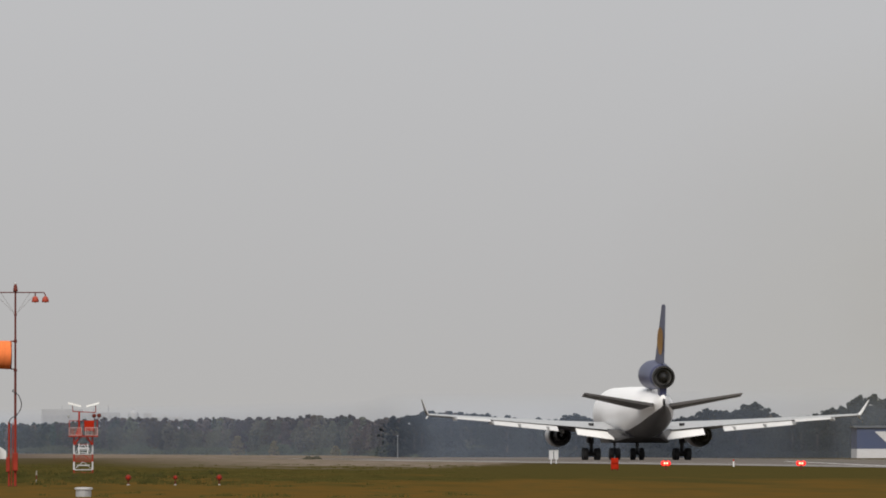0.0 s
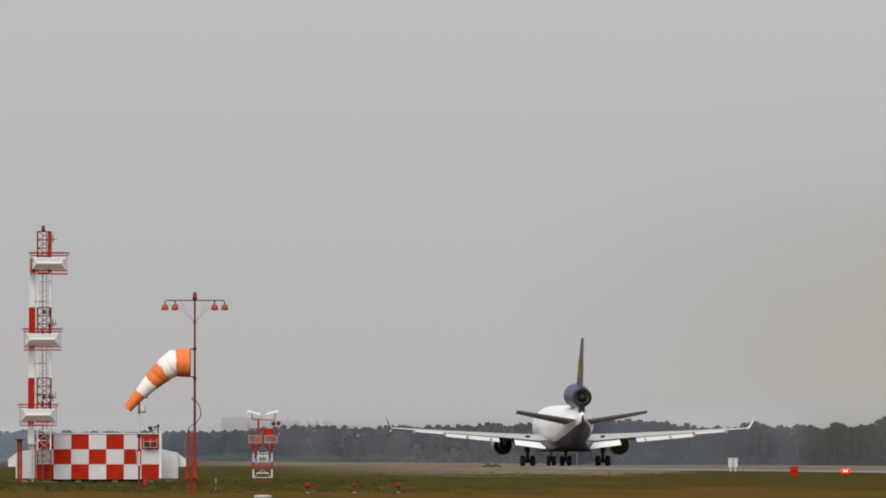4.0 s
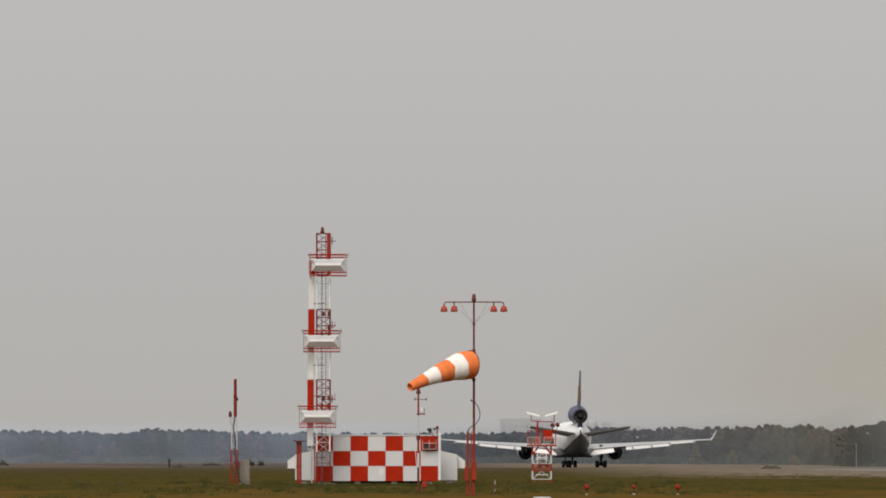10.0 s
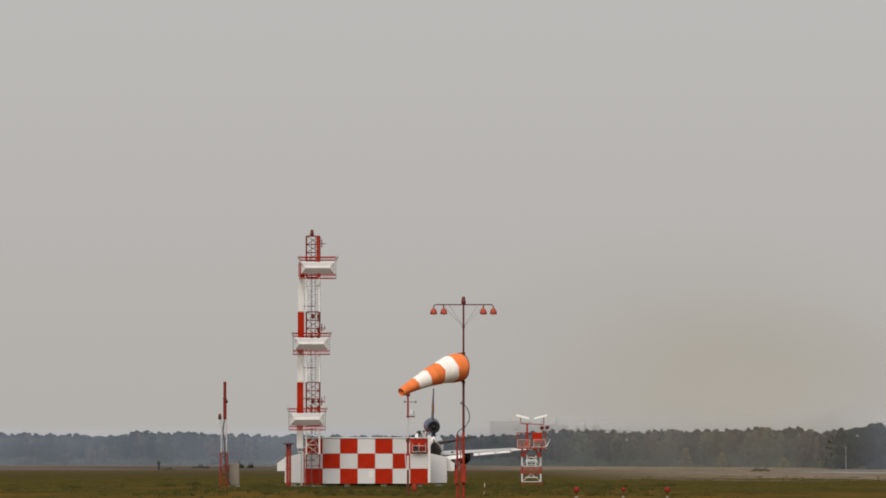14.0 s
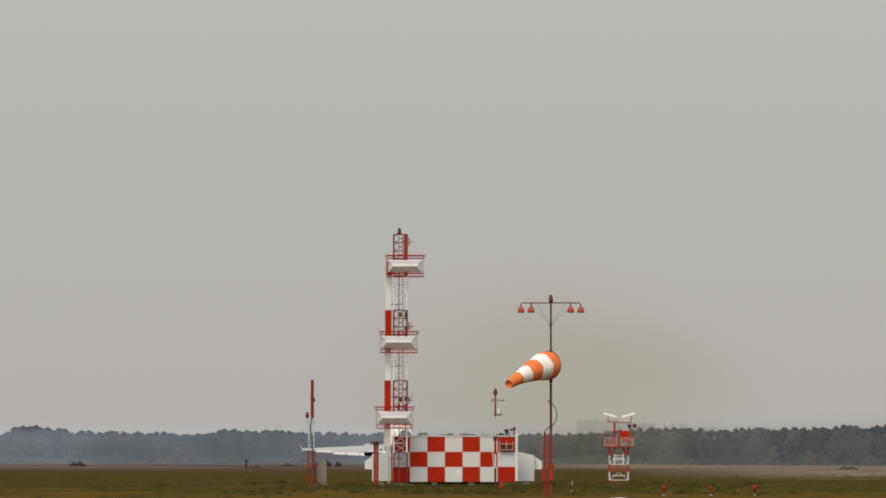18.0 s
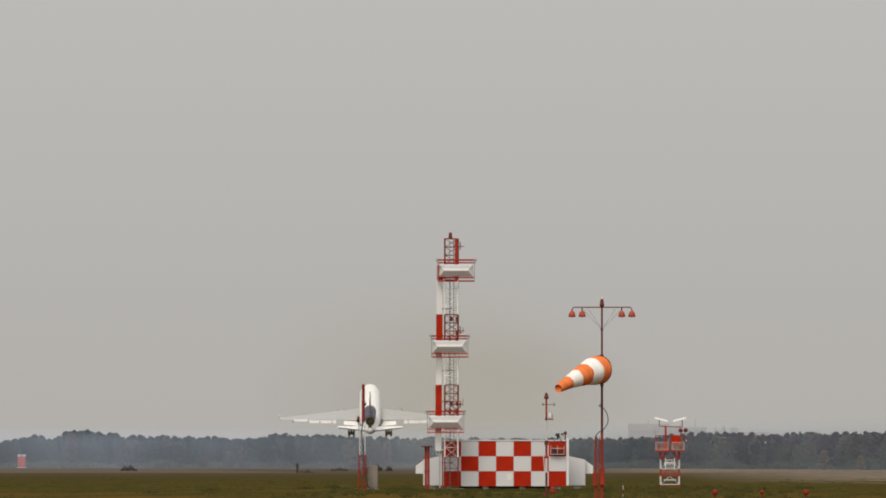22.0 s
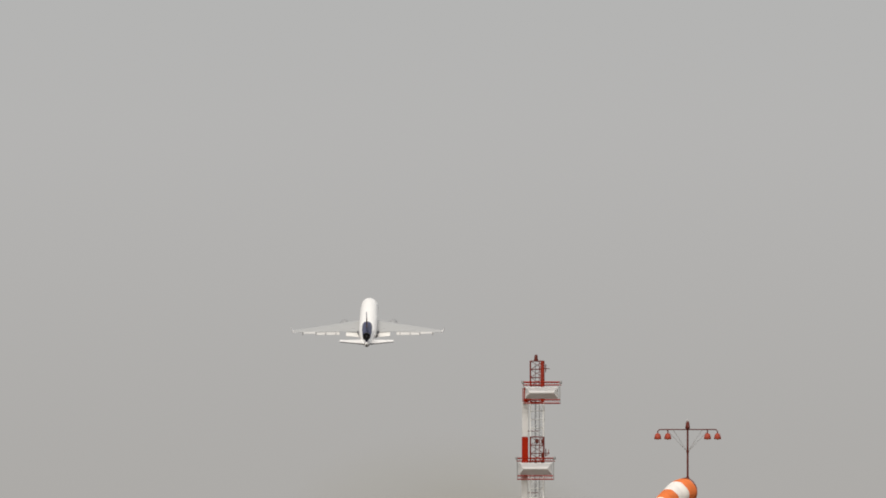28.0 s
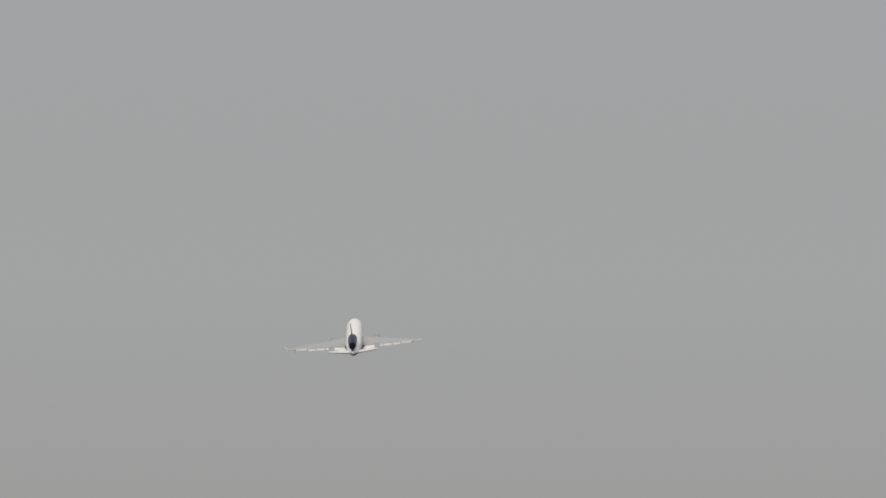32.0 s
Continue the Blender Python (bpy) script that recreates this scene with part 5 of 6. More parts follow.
def build_field_post():
    p = thing("field_post", (-55.4, 2000.0, raise_ground(2000)), "dark post on the dry grass", "post")
    part("pole", tube(bmesh.new(), (0, 0, 0), (0, 0, 1.9), 0.2), DARK, p)
    part("head", Box(-0.3, 0.3, -0.2, 0.2, 1.5, 2.1, 0.03), LEAF_SHRUB, p)


build_field_post()


def build_grass():
    """Tufts over the nearer grass."""
    rng = random.Random(21)
    verts, faces = [], []
    for i in range(2600):
        y = 335 + 560 * rng.random() ** 1.3
        x = (-0.075 + 0.125 * rng.random()) * y
        if x > 142.5 - TRACK * y - 3 or (y < 460 and rng.random() < 0.7):
            continue
        patch = noise.noise(Vector((x * 0.11, y * 0.014, 3.0)))
        if patch < 0.0 and rng.random() < 0.75:
            continue
        h = rng.uniform(0.04, 0.13) * (1.1 + patch * 1.9)
        w = rng.uniform(0.3, 1.3)
        for j in range(int(8 + w * 14)):
            a = rng.gauss(0, 0.26) * w
            d = rng.uniform(-0.4, 0.4)
            k = len(verts)
            bw = rng.uniform(0.015, 0.04)
            lean = rng.uniform(-0.08, 0.08)
            top = h * rng.uniform(0.5, 1.1) * max(0.3, 1 - abs(a) / w)
            verts += [(x + a - bw, y + d, -0.01), (x + a + bw, y + d + 0.03, -0.01), (x + a + lean, y + d + 0.06, top)]
            faces.append((k, k + 1, k + 2))
    me = bpy.data.meshes.new("grass")
    me.from_pydata(verts, [], faces)
    me.materials.append(BLADE)
    tagged(new("grass", me), "rough olive and straw grass tufts", "grass", kind="stuff")
    verts, faces = [], []
    for i in range(900):                     # weeds along the foot of the shed and round the posts
        x, y = (rng.uniform(-9.5, 2.0), rng.uniform(548.0, 560.0)) if i < 480 else (rng.uniform(-14, 12), rng.uniform(440.0, 640.0))
        h, w = rng.uniform(0.06, 0.24), rng.uniform(0.2, 0.8)
        for j in range(16):
            a, k = rng.gauss(0, 0.3) * w, len(verts)
            bw = rng.uniform(0.012, 0.03)
            verts += [(x + a - bw, y, -0.01), (x + a + bw, y + 0.03, -0.01), (x + a + rng.uniform(-0.1, 0.1), y + 0.05, h * rng.uniform(0.4, 1.1))]
            faces.append((k, k + 1, k + 2))
    me = bpy.data.meshes.new("weeds")
    me.from_pydata(verts, [], faces)
    me.materials.append(WEED)
    tagged(new("weeds", me), "green and straw-coloured weeds round the shed", "weeds", kind="stuff")


build_grass()


# ---------------------------------------------------------------- the airliner
def build_airliner():
    """A three-engined wide-body jet: origin on the ground between the main wheels, nose along +Y."""
    j = thing("airliner", (75, 1137, 0), "white three-engined cargo jet with a navy blue tail", "airliner")

    st = [(30.2, 4.95, 0.12, 0.12), (29.6, 4.98, 0.75, 0.7), (28.4, 5.08, 1.35, 1.3), (26.5, 5.25, 2.05, 2.0), (24.0, 5.4, 2.62, 2.6),
          (20.5, 5.5, 3.0, 3.0), (8, 5.5, 3.01, 3.01), (-6, 5.45, 3.01, 3.01), (-11, 5.5, 2.93, 2.86), (-15, 5.65, 2.68, 2.6), (-19, 5.85, 2.25, 2.25),
          (-23, 6.2, 1.62, 1.8), (-26.5, 6.45, 0.95, 1.3), (-28.6, 6.55, 0.42, 0.85), (-29.2, 6.58, 0.15, 0.45)]
    k = 40

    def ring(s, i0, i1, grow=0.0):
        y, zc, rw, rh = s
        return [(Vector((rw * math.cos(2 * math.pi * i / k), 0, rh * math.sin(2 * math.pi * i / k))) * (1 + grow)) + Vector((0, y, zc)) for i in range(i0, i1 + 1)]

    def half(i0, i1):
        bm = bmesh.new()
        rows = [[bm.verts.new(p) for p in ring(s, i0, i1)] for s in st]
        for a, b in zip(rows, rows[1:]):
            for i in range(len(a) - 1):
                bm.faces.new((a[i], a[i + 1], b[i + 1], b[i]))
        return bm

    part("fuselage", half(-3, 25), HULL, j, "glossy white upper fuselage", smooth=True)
    # the belly's grey has the shade of the tail underside painted in
    part("belly", half(25, 37), SHADED_GREY, j, "grey belly and tail underside, darkened for shade", smooth=True)
    fair = bmesh.new()
    loft(fair, [[(-2.2, 11, 2.6), (2.2, 11, 2.6), (2.4, 11, 3.6), (-2.4, 11, 3.6)], [(-3.4, 7, 2.0), (3.4, 7, 2.0), (3.7, 7, 3.8), (-3.7, 7, 3.8)],
                [(-3.4, -3, 2.0), (3.4, -3, 2.0), (3.7, -3, 3.6), (-3.7, -3, 3.6)], [(-1.8, -8, 2.6), (1.8, -8, 2.6), (2.2, -8, 3.3), (-2.2, -8, 3.3)]])
    part("wing_fairing", fair, SHADED_GREY, j, "grey wing fairing")

    def foil(x, y_le, y_te, z, th, up=(0, 0, 1), trim=0.0):
        c = y_le - y_te
        out = []
        for f, t in ((0, 0), (0.08, 0.6), (0.3, 1.0), (0.65, 0.62), (1.0, 0.05)):
            out.append(Vector((x, y_le - f * c, z)) + Vector(up) * th * 0.62 * t)
        for f, t in ((0.65, -0.35), (0.3, -0.55), (0.08, -0.4)):
            out.append(Vector((x, y_le - f * c, z)) + Vector(up) * th * 0.62 * t)
        return [p - Vector((0, 0, (p.y - y_te) * trim)) for p in out]

    for s in (-1, 1):
        sec = ((2.4, 12.5, -2.6, 3.35, 1.7), (8.8, 6.9, -3.6, 3.95, 1.05), (17.0, 0.2, -6.6, 4.6, 0.6), (24.9, -6.3, -9.2, 5.2, 0.3))
        bm = loft(bmesh.new(), [foil(s * x, a, b, z, t) for x, a, b, z, t in sec])
        wing = part("wing", bm, WING, j, "light grey swept wing", smooth=False)
        # an added dark skin paints the wing underside's shade
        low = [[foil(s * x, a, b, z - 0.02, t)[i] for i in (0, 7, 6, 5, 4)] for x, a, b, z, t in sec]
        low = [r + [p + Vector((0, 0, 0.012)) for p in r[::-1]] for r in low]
        part("lower_skin", loft(bmesh.new(), low), SHADED_GREY, wing, "lower wing skin darkened for shade")
        # drooped flaps, and the aileron
        for x0, x1, y0, y1, z0, z1, ch, drop, nm in ((3.1, 7.4, -2.3, -3.0, 3.35, 3.8, 2.6, 0.95, "inboard_flap"),
                                                   (9.6, 17.3, -3.7, -6.4, 4.0, 4.66, 1.9, 0.62, "outboard_flap"),
                                                   (17.6, 21.6, -6.7, -8.0, 4.68, 4.97, 1.1, 0.22, "aileron")):
            rings = []
            for x, y, z in ((x0, y0, z0), (x1, y1, z1)):
                c = ch * (1.0 if x == x0 else 0.86)
                d = drop * (1.0 if x == x0 else 0.86)
                rings.append([Vector((s * x, y + 0.3, z + 0.06)), Vector((s * x, y - c, z - d)), Vector((s * x, y - c, z - d - 0.05)), Vector((s * x, y + 0.3, z - 0.22))])
            part(nm, loft(bmesh.new(), rings), FLAP if nm == "inboard_flap" else FLAP_GREY, wing, "pale lowered flap" if "flap" in nm else "pale aileron")
        for x, y, z in ((10.8, -4.0, 3.72), (14.2, -5.4, 4.0), (17.45, -6.6, 4.3), (21.8, -8.1, 4.72)):
            rings = []
            for dy, w, h in ((2.4, 0.05, 0.1), (1.0, 0.22, 0.34), (-0.6, 0.22, 0.40), (-2.2, 0.06, 0.12)):
                zz = z + (0.0 if dy > -1 else -0.25)
                rings.append([(s * x - w, y + dy, zz + 0.2), (s * x + w, y + dy, zz + 0.2), (s * x + w, y + dy, zz + 0.2 - h), (s * x - w, y + dy, zz + 0.2 - h)])
            part("flap_fairing", loft(bmesh.new(), rings), FAIRING, wing, "grey flap track fairing")
        rings = [[(s * 24.9, -6.4, 5.16), (s * 24.9, -9.3, 5.16), (s * 24.83, -9.3, 5.24), (s * 24.83, -6.4, 5.24)],
                 [(s * 25.25, -7.2, 5.7), (s * 25.25, -9.6, 5.7), (s * 25.19, -9.6, 5.72), (s * 25.19, -7.2, 5.72)],
                 [(s * 25.80, -9.6, 6.95), (s * 25.80, -10.3, 6.95), (s * 25.775, -10.3, 6.965), (s * 25.775, -9.6, 6.965)]]
        part("winglet", loft(bmesh.new(), rings), HULL, wing, "white upturned winglet")
        skin = [[(x + s * 0.012, y, z) for x, y, z in r[:2]] + [(x + s * 0.03, y, z) for x, y, z in r[1::-1]] for r in rings]
        part("outer_skin", loft(bmesh.new(), skin), SLATE, wing, "dark outer face of the winglet")
        rings = [[(s * 24.9, -6.5, 5.1), (s * 24.9, -8.6, 5.1), (s * 24.8, -8.6, 5.12), (s * 24.8, -6.5, 5.12)],
                 [(s * 25.15, -7.4, 4.75), (s * 25.15, -8.6, 4.75), (s * 25.09, -8.6, 4.76), (s * 25.09, -7.4, 4.76)]]
        part("lower_winglet", loft(bmesh.new(), rings), HULL, wing, "small white lower winglet")
        # tailplane
        bm = loft(bmesh.new(), [foil(s * 0.9, -19.6, -27.0, 6.4, 0.7, trim=0.10), foil(s * 5.0, -22.6, -28.0, 7.0, 0.42, trim=0.10), foil(s * 9.0, -25.6, -28.9, 7.6, 0.22, trim=0.10)])
        tp = part("tailplane", bm, HULL, j, "white swept tailplane")
        # the same painted shade below the tailplane
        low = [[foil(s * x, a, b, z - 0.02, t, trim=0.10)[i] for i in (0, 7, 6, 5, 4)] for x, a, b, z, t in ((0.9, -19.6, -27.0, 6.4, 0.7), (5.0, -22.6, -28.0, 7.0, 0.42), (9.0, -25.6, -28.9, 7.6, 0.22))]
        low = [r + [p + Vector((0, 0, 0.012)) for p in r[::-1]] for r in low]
        part("lower_skin", loft(bmesh.new(), low), SHADED_GREY, tp, "lower tailplane skin darkened for shade")
        # thick elevator edge in dark grey, painting the tailplane's shade as it shows from behind
        rings = [[(s * 0.95, -26.6, 6.34), (s * 0.95, -27.3, 6.46), (s * 0.95, -27.3, 6.12), (s * 0.95, -26.6, 6.1)],
                 [(s * 8.9, -28.4, 7.58), (s * 8.9, -29.0, 7.66), (s * 8.9, -29.0, 7.46), (s * 8.9, -28.4, 7.46)]]
        part("elevator", loft(bmesh.new(), rings), SLATE, tp, "elevator edge darkened as tailplane shade")
        # wing engine
        e = part("engine_nacelle", lathe(bmesh.new(), ((11.1, 1.20), (11.2, 1.27), (10.9, 1.35), (9.2, 1.40), (7.4, 1.35), (6.2, 1.25), (6.15, 1.16), (7.4, 1.18), (9.2, 1.2), (10.8, 1.15)), 'Y', (s * 8.25, 0, 2.92), k=28, caps=False), NACELLE, j, "pale grey engine nacelle", smooth=True)
        part("fan_duct", lathe(bmesh.new(), ((6.5, 1.19), (7.5, 1.17), (7.6, 0.5)), 'Y', (s * 8.25, 0, 2.92), k=28), SOOT, e, "dark fan duct")
        part("exhaust_nozzle", lathe(bmesh.new(), ((7.6, 0.82), (5.6, 0.80), (4.1, 0.62), (4.05, 0.55), (5.0, 0.5)), 'Y', (s * 8.25, 0, 2.92), k=24), SOOT, e, "sooty exhaust nozzle", smooth=True)
        part("exhaust_cone", lathe(bmesh.new(), ((5.0, 0.42), (3.9, 0.25), (3.2, 0.03)), 'Y', (s * 8.25, 0, 2.92), k=16), NOZZLE, e, "metal exhaust cone", smooth=True)
        part("reverser_seam", lathe(bmesh.new(), ((6.9, 1.335), (6.32, 1.285), (6.14, 1.255), (6.12, 1.15)), 'Y', (s * 8.25, 0, 2.92), k=28, caps=False), SOOT, e, "dark rim")
        rings = [[(s * 8.1, 10.4, 4.1), (s * 8.4, 10.4, 4.1), (s * 8.4, 10.4, 4.25), (s * 8.1, 10.4, 4.25)],
                 [(s * 8.05, 7.0, 3.3), (s * 8.45, 7.0, 3.3), (s * 8.45, 7.0, 4.3), (s * 8.05, 7.0, 4.3)],
                 [(s * 8.1, 3.0, 3.1), (s * 8.4, 3.0, 3.1), (s * 8.4, 3.0, 3.9), (s * 8.1, 3.0, 3.9)]]
        part("pylon", loft(bmesh.new(), rings), WING, e, "light grey pylon")

    # tail engine, its fin and rudder
    rings = []
    for y, zc, r in ((-16.9, 9.75, 1.42), (-16.7, 9.75, 1.52), (-17.3, 9.75, 1.66), (-19.5, 9.72, 1.72), (-23, 9.6, 1.62), (-26.5, 9.48, 1.42), (-28.8, 9.42, 1.26)):
        rings.append([(r * math.cos(2 * math.pi * i / 30), y, zc + r * math.sin(2 * math.pi * i / 30)) for i in range(30)])
    inner = []
    for y, zc, r in ((-28.8, 9.42, 1.26), (-28.75, 9.42, 1.18), (-27.5, 9.45, 1.16)):
        inner.append([(r * math.cos(2 * math.pi * i / 30), y, zc + r * math.sin(2 * math.pi * i / 30)) for i in range(30)])
    bm = loft(bmesh.new(), rings + inner[1:], caps=False)
    te = part("tail_engine_nacelle", bm, NAVY, j, "navy blue tail engine nacelle", smooth=True)
    part("intake_duct", lathe(bmesh.new(), ((-16.9, 1.42), (-18.5, 1.36), (-20, 1.3), (-20.05, 0.1)), 'Y', (0, 0, 9.75), k=28), SOOT, te, "dark intake duct")
    part("nozzle_rim", lathe(bmesh.new(), ((-28.3, 1.31), (-29.0, 1.27), (-29.02, 1.08), (-27.9, 1.1)), 'Y', (0, 0, 9.42), k=28, caps=False), SOOT, te, "sooty nozzle rim")
    part("exhaust_nozzle", lathe(bmesh.new(), ((-27.6, 1.09), (-28.4, 1.02), (-28.6, 0.82), (-28.2, 0.76)), 'Y', (0, 0, 9.42), k=28), NOZZLE, te, "bare metal exhaust nozzle", smooth=True)
    part("exhaust_cone", lathe(bmesh.new(), ((-28.2, 0.60), (-29.0, 0.5), (-29.9, 0.06)), 'Y', (0, 0, 9.42), k=20), SOOT, te, "dark exhaust cone", smooth=True)
    rings = []
    for z, y0, y1, w in ((6.9, -17.5, -27.2, 0.9), (7.5, -18.0, -27.6, 0.62), (8.3, -18.0, -28.0, 0.55), (9.0, -17.6, -28.2, 0.9)):
        rings.append([(-w * 0.3, y0, z), (-w, (y0 * 0.6 + y1 * 0.4), z), (-w * 0.6, y1 + 0.6, z), (0, y1, z), (w * 0.6, y1 + 0.6, z), (w, (y0 * 0.6 + y1 * 0.4), z), (w * 0.3, y0, z)])
    part("engine_pylon", loft(bmesh.new(), rings), HULL, j, "white tail engine pylon")
    part("pylon_heel", loft(bmesh.new(), [[(-0.42, -26.9, 7.0), (0.42, -26.9, 7.0), (0.34, -28.3, 7.2), (-0.34, -28.3, 7.2)],
                                          [(-0.50, -26.9, 8.35), (0.50, -26.9, 8.35), (0.40, -28.6, 8.35), (-0.40, -28.6, 8.35)]]), NAVY, j, "navy blue heel under the tail engine")

    def fin_ring(z, y0, y1, w):
        return [(0, y0, z), (-w, y0 * 0.7 + y1 * 0.3, z), (-w * 0.25, y1, z), (w * 0.25, y1, z), (w, y0 * 0.7 + y1 * 0.3, z)]
    fin = part("fin", loft(bmesh.new(), [fin_ring(10.6, -19.0, -27.2, 0.27), fin_ring(13.5, -22.4, -28.3, 0.21), fin_ring(17.6, -27.2, -29.9, 0.12)]), NAVY, j, "tall navy blue fin")
    part("rudder", loft(bmesh.new(), [[(-0.07, -27.38, 11.0), (0.07, -27.38, 11.0), (0.03, -29.2, 11.0), (-0.03, -29.2, 11.0)],
                                      [(-0.035, -29.88, 17.45), (0.035, -29.88, 17.45), (0.015, -30.8, 17.45), (-0.015, -30.8, 17.45)]]), NAVY, fin, "navy blue rudder")
    # a yellow disc over fin and rudder, in two pieces that meet at the hinge
    for s in (-1, 1):
        for piece, aft in (("fin_disc", False), ("rudder_disc", True)):
            bm = bmesh.new()
            rows = []
            for i in range(13):
                z = 11.9 + 3.2 * i / 12
                reach = math.sqrt(max(0.0, 1.601 ** 2 - (z - 13.5) ** 2)) * 1.5
                hinge = -27.35 - (z - 11.0) * 0.388
                lo, hi = -26.6 - reach, -26.6 + reach
                lo, hi = (min(lo, hinge), min(hi, hinge)) if aft else (max(lo, hinge), max(hi, hinge))
                wide = 0.27 - 0.0215 * (z - 10.6)
                out = []
                for y in (lo, lo * 0.5 + hi * 0.5, hi):
                    lead = -19.0 - (z - 10.6) * 1.172
                    crest = lead * 0.7 + hinge * 0.3
                    w = wide * (0.25 + 0.75 * min(1.0, max(0.0, (y - hinge) / (crest - hinge)))) if not aft else 0.075
                    out.append(bm.verts.new((s * (w + 0.03), y, z)))
                rows.append(out)
            for a, b in zip(rows, rows[1:]):
                for i in range(2):
                    bm.faces.new((a[i], a[i + 1], b[i + 1], b[i]))
            bmesh.ops.solidify(bm, geom=bm.faces, thickness=0.012)
            part(piece, bm, YELLOW, fin, "plain golden yellow disc on the fin")

    # undercarriage
    gears = []
    wheel = mesh_of(lathe(bmesh.new(), ((-0.29, 0.3), (-0.29, 0.6), (-0.2, 0.71), (0.2, 0.71), (0.29, 0.6), (0.29, 0.3)), 'X', k=20), "tyre", True)
    rim = mesh_of(lathe(bmesh.new(), ((-0.26, 0.05), (-0.24, 0.3), (0.24, 0.3), (0.26, 0.05)), 'X', k=14), "rim")

    def leg(name, hinge, length, wheels, label, thick):
        bm = bmesh.new()
        tube(bm, (0, 0, 0.9 if thick > 0.3 else 0.2), (0, 0, -length * 0.55), thick, k=10)
        tube(bm, (0, 0, -length * 0.5), (0, 0, -length), thick * 0.72, k=10)
        tube(bm, (0, 0.9, 0.1), (0, 0, -length * 0.5), thick * 0.4, k=6)
        ys = sorted({w[1] for w in wheels})
        if len(ys) > 1:
            tube(bm, (0, ys[0], -length), (0, ys[-1], -length), thick * 0.7, k=8)
        for y in ys:
            tube(bm, (-max(abs(w[0]) for w in wheels), y, -length), (max(abs(w[0]) for w in wheels), y, -length), 0.09 if thick < 0.3 else 0.26, k=8)
        g = part(name, bm, SOOT, j, label, hinge)
        for x, y in wheels:
            w = part("tyre", wheel, DARK, g, "black tyre", (x, y, -length))
            part("rim", rim, NOZZLE, g, "metal rim", (x, y, -length))
        return g

    for s in (-1, 1):
        g = leg("main_gear", (s * 5.28, 0, 3.4), 2.69, [(-0.70, 0.8), (0.70, 0.8), (-0.70, -0.8), (0.70, -0.8)], "dark four-wheel main gear", 0.32)
        part("gear_door", Box(s * 0.42, s * 0.48, -0.9, 0.9, -1.4, 0.1), SHADED_GREY, g, "grey gear door")
        gears.append(("main", s, g))
    g = leg("centre_gear", (0, -0.8, 2.6), 1.89, [(-0.5, 0.0), (0.5, 0.0)], "dark two-wheel centre gear", 0.2)
    gears.append(("centre", 0, g))
    g = leg("nose_gear", (0, 24.4, 2.9), 2.19, [(-0.38, 0.0), (0.38, 0.0)], "dark two-wheel nose gear", 0.16)
    gears.append(("nose", 0, g))
    return j, gears


airliner, airliner_gears = build_airliner()


# ---------------------------------------------------------------- exhaust haze behind the jet
def build_smoke():
    s = thing("exhaust_haze", (92, 930, 8), "thin brown exhaust haze hanging behind the jet", "haze")
    for x, y, z, rx, ry, rz in ((14, -30, 3, 42, 76, 20), (0, 10, 8, 46, 70, 27)):
        bm = bmesh.new()
        bmesh.ops.create_uvsphere(bm, u_segments=32, v_segments=16, radius=1.0)
        p = part("puff", bm, SMOKE, s, "", (x, y, z), smooth=True)
        p.scale = (rx, ry, rz)
    return s


exhaust_haze = build_smoke()


# ---------------------------------------------------------------- what moves
BENDS = {"kink": ((0, -.08), (.11, -.06), (.2, .7), (.34, 1.0), (1, 1.12)),
         "bow": ((0, .05), (.13, .15), (.3, .55), (.55, 1.0), (1, 1.4)),
         "hook": ((0, 0), (.5, .15), (.75, .9), (1, 2.0)),
         "arc": ((0, .1), (.4, .35), (.7, 1.0), (1, 1.7)),
         "soft": ((0, .4), (.3, .8), (.6, 1.0), (1, 1.2))}


def sock_rows(rows):
    """Poses of the hoop and of the ten cloth pieces for (seconds, turn towards the tripod, droop, way of bending)."""
    hoop, pieces = [], [[] for _ in SLEEVES]
    for t, turn, droop, bend in rows:
        spin = Matrix.Rotation(radians(turn), 4, 'Z')
        hoop.append((t, spin))
        at = Vector((-0.20, 0, 0))
        xs, ys = zip(*BENDS[bend])
        for i in range(10):
            tilt = Matrix.Rotation(radians(-min(85, droop * float(np.interp(i / 9, xs, ys)))), 4, 'Y')
            pieces[i].append((t, spin @ Matrix.Translation(at) @ tilt))
            at = at + tilt.to_3x3() @ Vector((-PIECES[i], 0, 0))
    return hoop, pieces


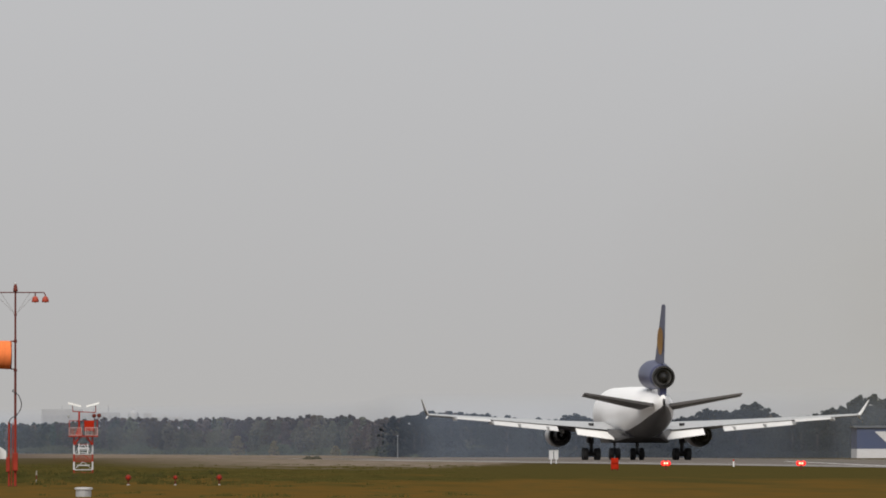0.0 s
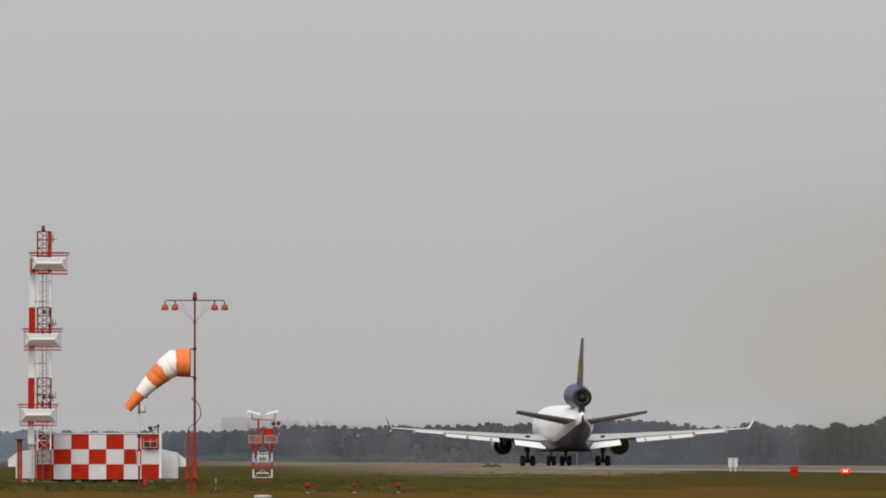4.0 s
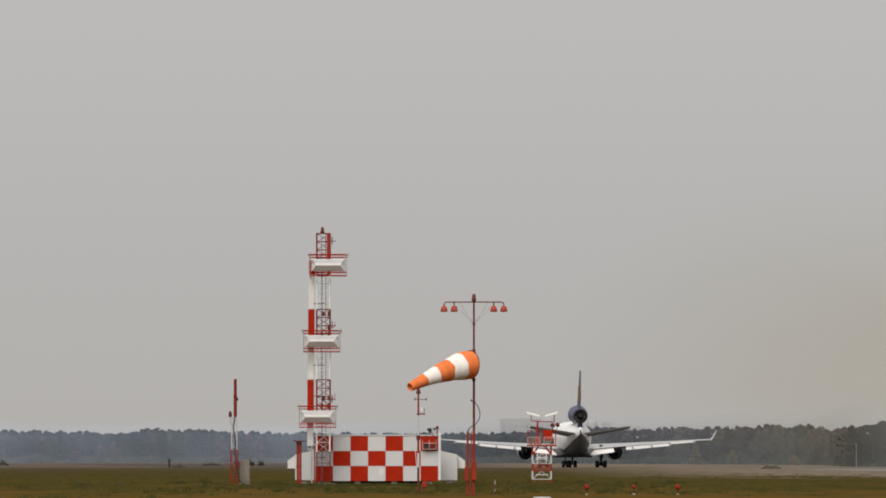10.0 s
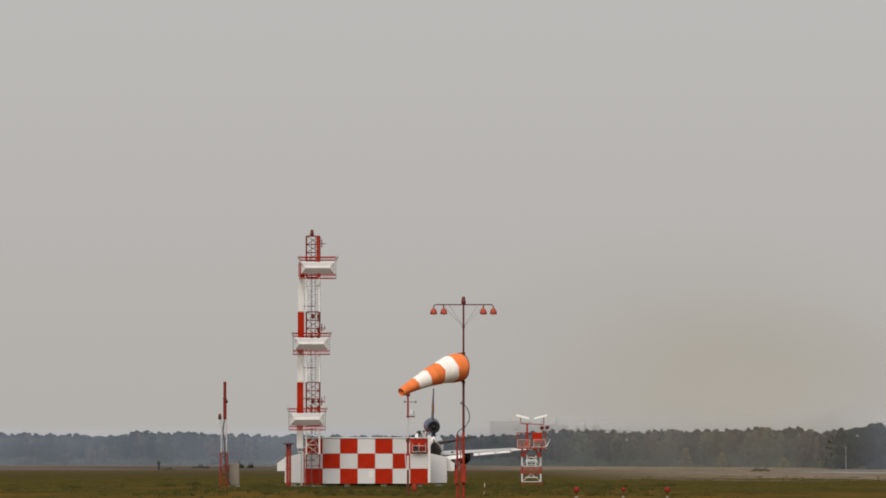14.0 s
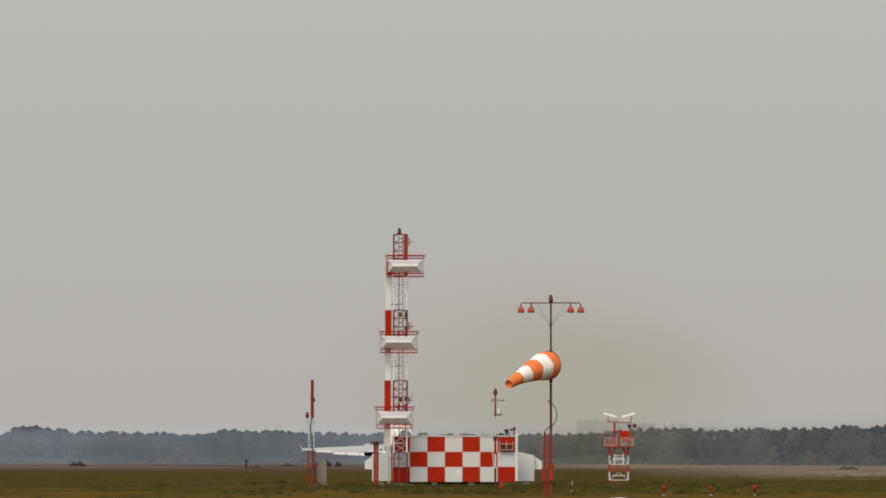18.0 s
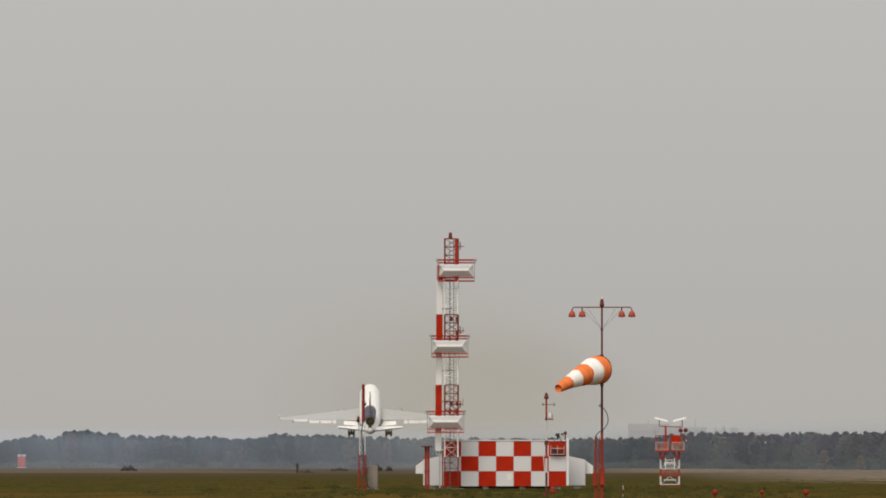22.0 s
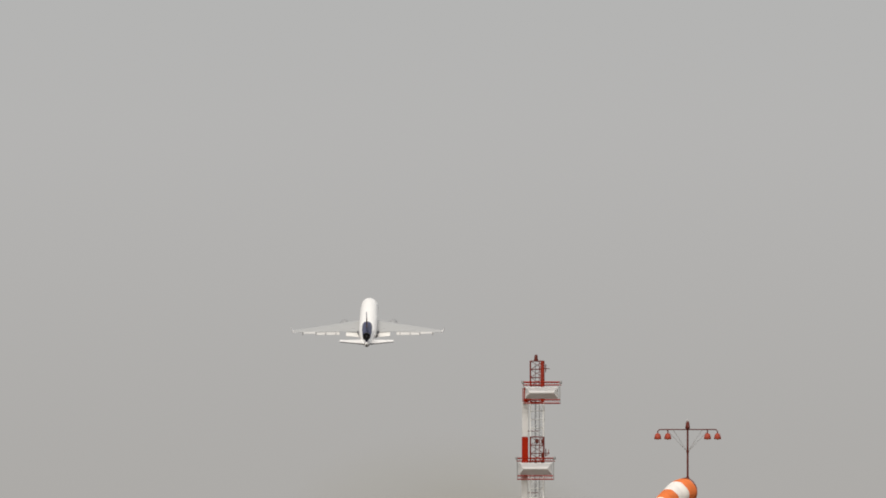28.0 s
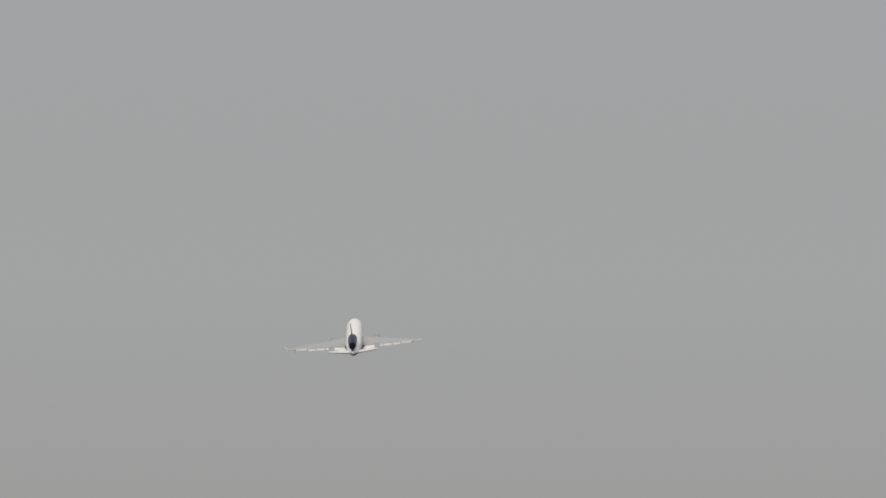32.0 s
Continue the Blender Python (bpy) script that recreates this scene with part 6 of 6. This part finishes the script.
def motions():
    walk(airliner, [
        (0.0, pose(75.47, 1137.4, -0.00, 0.0, 0.0, 2.30)),
        (1.0, pose(70.67, 1194.0, -0.00, 0.0, 0.0, 2.32)),
        (2.0, pose(65.82, 1253.0, -0.01, 0.0, 0.0, 2.34)),
        (3.0, pose(61.04, 1314.4, -0.04, 0.0, 0.0, 2.36)),
        (3.5, pose(58.69, 1345.9, -0.07, 0.0, 0.0, 2.37)),
        (5.5, pose(48.54, 1477.3, -0.22, 0.0, 0.0, 2.38)),
        (6.0, pose(45.75, 1511.4, -0.27, 0.0, 0.0, 2.38)),
        (6.5, pose(42.97, 1546.0, -0.32, 0.0, 0.0, 2.34)),
        (7.0, pose(40.30, 1581.1, -0.38, 0.0, 0.0, 2.27)),
        (7.5, pose(37.56, 1616.6, -0.44, 0.0, 0.0, 2.25)),
        (8.0, pose(34.71, 1652.5, -0.51, 0.0, 0.0, 2.23)),
        (8.5, pose(32.05, 1688.9, -0.58, 0.0, 0.0, 2.22)),
        (9.0, pose(29.29, 1725.8, -0.65, 0.0, 0.0, 2.20)),
        (9.5, pose(26.67, 1763.0, -0.73, 0.0, 0.0, 2.19)),
        (10.0, pose(23.78, 1800.6, -0.80, 0.0, 0.0, 2.17)),
        (10.5, pose(21.05, 1838.6, -0.88, 0.0, 0.0, 2.16)),
        (11.0, pose(18.06, 1877.0, -0.95, 0.0, 0.0, 2.15)),
        (11.5, pose(15.11, 1915.8, -1.03, 0.0, 0.0, 2.13)),
        (12.0, pose(12.39, 1954.9, -1.10, 0.0, 0.0, 2.12)),
        (12.5, pose(9.07, 1994.3, -1.17, 0.0, 0.0, 2.11)),
        (13.0, pose(5.87, 2034.0, -1.24, 0.0, 0.0, 2.30)),
        (13.5, pose(2.41, 2074.1, -1.31, 0.0, 0.0, 2.40)),
        (14.0, pose(-0.85, 2114.4, -1.37, 0.0, 0.0, 2.50)),
        (14.5, pose(-3.85, 2155.1, -1.43, 0.0, 0.0, 2.60)),
        (16.5, pose(-18.75, 2320.2, -0.95, 5.0, 0.0, 2.90)),
        (18.0, pose(-29.05, 2446.5, -0.95, 7.8, 0.0, 2.70)),
        (19.0, pose(-36.35, 2531.6, 0.05, 9.2, 0.0, 2.40)),
        (20.0, pose(-43.35, 2617.3, 1.70, 10.4, 0.0, 2.10)),
        (21.0, pose(-50.00, 2703.6, 4.90, 11.7, 0.0, 1.60)),
        (22.0, pose(-56.70, 2790.3, 9.95, 13.4, 0.0, 1.20)),
        (22.5, pose(-60.90, 2833.8, 13.60, 13.9, 0.0, 0.95)),
        (23.0, pose(-63.36, 2877.4, 17.94, 14.4, 0.0, 0.60)),
        (23.5, pose(-66.72, 2921.1, 22.39, 15.0, 0.0, 0.59)),
        (24.0, pose(-69.91, 2964.7, 27.40, 15.6, 0.0, 0.58)),
        (24.5, pose(-73.58, 3008.5, 33.26, 16.1, 0.0, 0.57)),
        (25.0, pose(-77.02, 3052.2, 39.09, 16.5, 0.0, 0.56)),
        (25.5, pose(-80.32, 3096.0, 45.93, 16.7, 0.0, 0.55)),
        (27.5, pose(-93.31, 3270.9, 75.44, 17.6, 0.0, 0.51)),
        (28.0, pose(-96.77, 3314.5, 83.15, 17.3, 0.0, 0.50)),
        (28.5, pose(-100.03, 3358.1, 91.07, 17.1, 0.0, 0.44)),
        (29.0, pose(-103.20, 3401.6, 98.89, 16.8, 0.0, 0.38)),
        (29.5, pose(-106.29, 3445.0, 106.26, 16.5, -0.3, 0.31)),
        (30.0, pose(-109.58, 3488.3, 114.34, 16.5, -0.7, 0.25)),
        (30.5, pose(-112.78, 3531.5, 121.56, 16.3, -1.5, 0.19)),
        (31.0, pose(-115.81, 3574.6, 129.04, 16.1, -2.2, 0.12)),
        (31.5, pose(-118.65, 3617.5, 136.60, 15.6, -3.3, 0.06)),
        (32.0, pose(-121.73, 3660.3, 144.30, 15.1, -4.4, 0.00)),
    ])
    walk(exhaust_haze, [
        (0, pose(104, 930, 10)), (3, pose(87, 1050, 10)), (6, pose(77, 1230, 10)), (9, pose(65, 1420, 10)), (11.5, pose(58, 1610, 10)), (14, pose(46, 1790, 10)),
        (18, pose(2, 2030, 10)), (22, pose(-32, 2370, 12)), (25, pose(-50, 2560, 12)), (28, pose(-58, 2640, 8)), (32, pose(-62, 2700, 4)),
    ])
    for kind, s, g in airliner_gears:
        p = g.location.copy()
        rows = []
        for t, k, drop in ((0, 0, 0), (18.0, 0, 0), (20.0, 0, 1.5), (25.2, 0, 1.5), (26.2, 0.3, 0.8), (27.2, 0.75, 0.3), (28.2, 1.0, 0), (32, 1.0, 0)):
            if kind == "main":
                rows.append((t, pose(p.x - s * 0.6 * k, p.y, p.z - drop + 0.25 * k, 0, s * 84 * k, 0)))
            elif kind == "centre":
                rows.append((t, pose(p.x, p.y, p.z - drop * 0.4 + 0.9 * k, 84 * k, 0, 0)))
            else:
                rows.append((t, pose(p.x, p.y, p.z - drop * 0.5 + 1.0 * k, 84 * k, 0, 0)))
        walk(g, rows)
    early = [(0, 3, 41, "kink"), (2, 0, 42, "kink"), (2.5, 3, 44, "kink"), (3, 1, 44, "kink"), (3.5, 0, 43, "kink"), (5.5, 5, 44, "bow"),
        (6, 7, 41, "bow"), (6.5, -21, 28, "bow"), (7, -21, 35, "kink"), (7.5, 5, 33, "kink"), (8, 25, 11, "hook"), (8.5, 21, 8, "hook"),
        (9, 29, 3, "soft"), (9.5, 39, 10, "soft"), (10, 40, 18, "soft")]
    middle = [(10.5, 36, 25, "bow"), (11, 39, 15, "soft"), (11.5, 47, 24, "soft"), (12, 63, 22, "soft"), (12.5, 69, 34, "bow"),
        (13, 65, 25, "arc"), (13.5, 48, 14, "soft"), (14, 41, 20, "soft"), (14.5, 33, 15, "soft"), (16.5, 69, 19, "soft"),
        (17, 69, 24, "soft"), (17.5, 68, 26, "arc"), (18, 60, 15, "soft"), (18.5, 78, 12, "soft"), (19, 74, 14, "soft")]
    late = [(19.5, 55, 21, "soft"), (20, 49, 14, "soft"), (20.5, 55, 7, "soft"), (21, 51, 9, "soft"), (21.5, 57, 9, "soft"),
        (22, 59, 15, "soft"), (22.5, 62, 20, "soft"), (23, 59, 23, "soft"), (23.5, 58, 21, "soft"), (24, 61, 23, "soft"),
        (24.5, 61, 17, "soft"), (25, 58, 14, "soft"), (25.5, 57, 24, "soft"), (27.5, 56, 21, "soft"), (28, 57, 23, "soft"),
        (32, 58, 19, "soft")]
    hoop, pieces = sock_rows(early + middle + late)
    walk(sock_hoop, hoop)
    for piece, rows in zip(SLEEVES, pieces):
        walk(piece, rows)


motions()
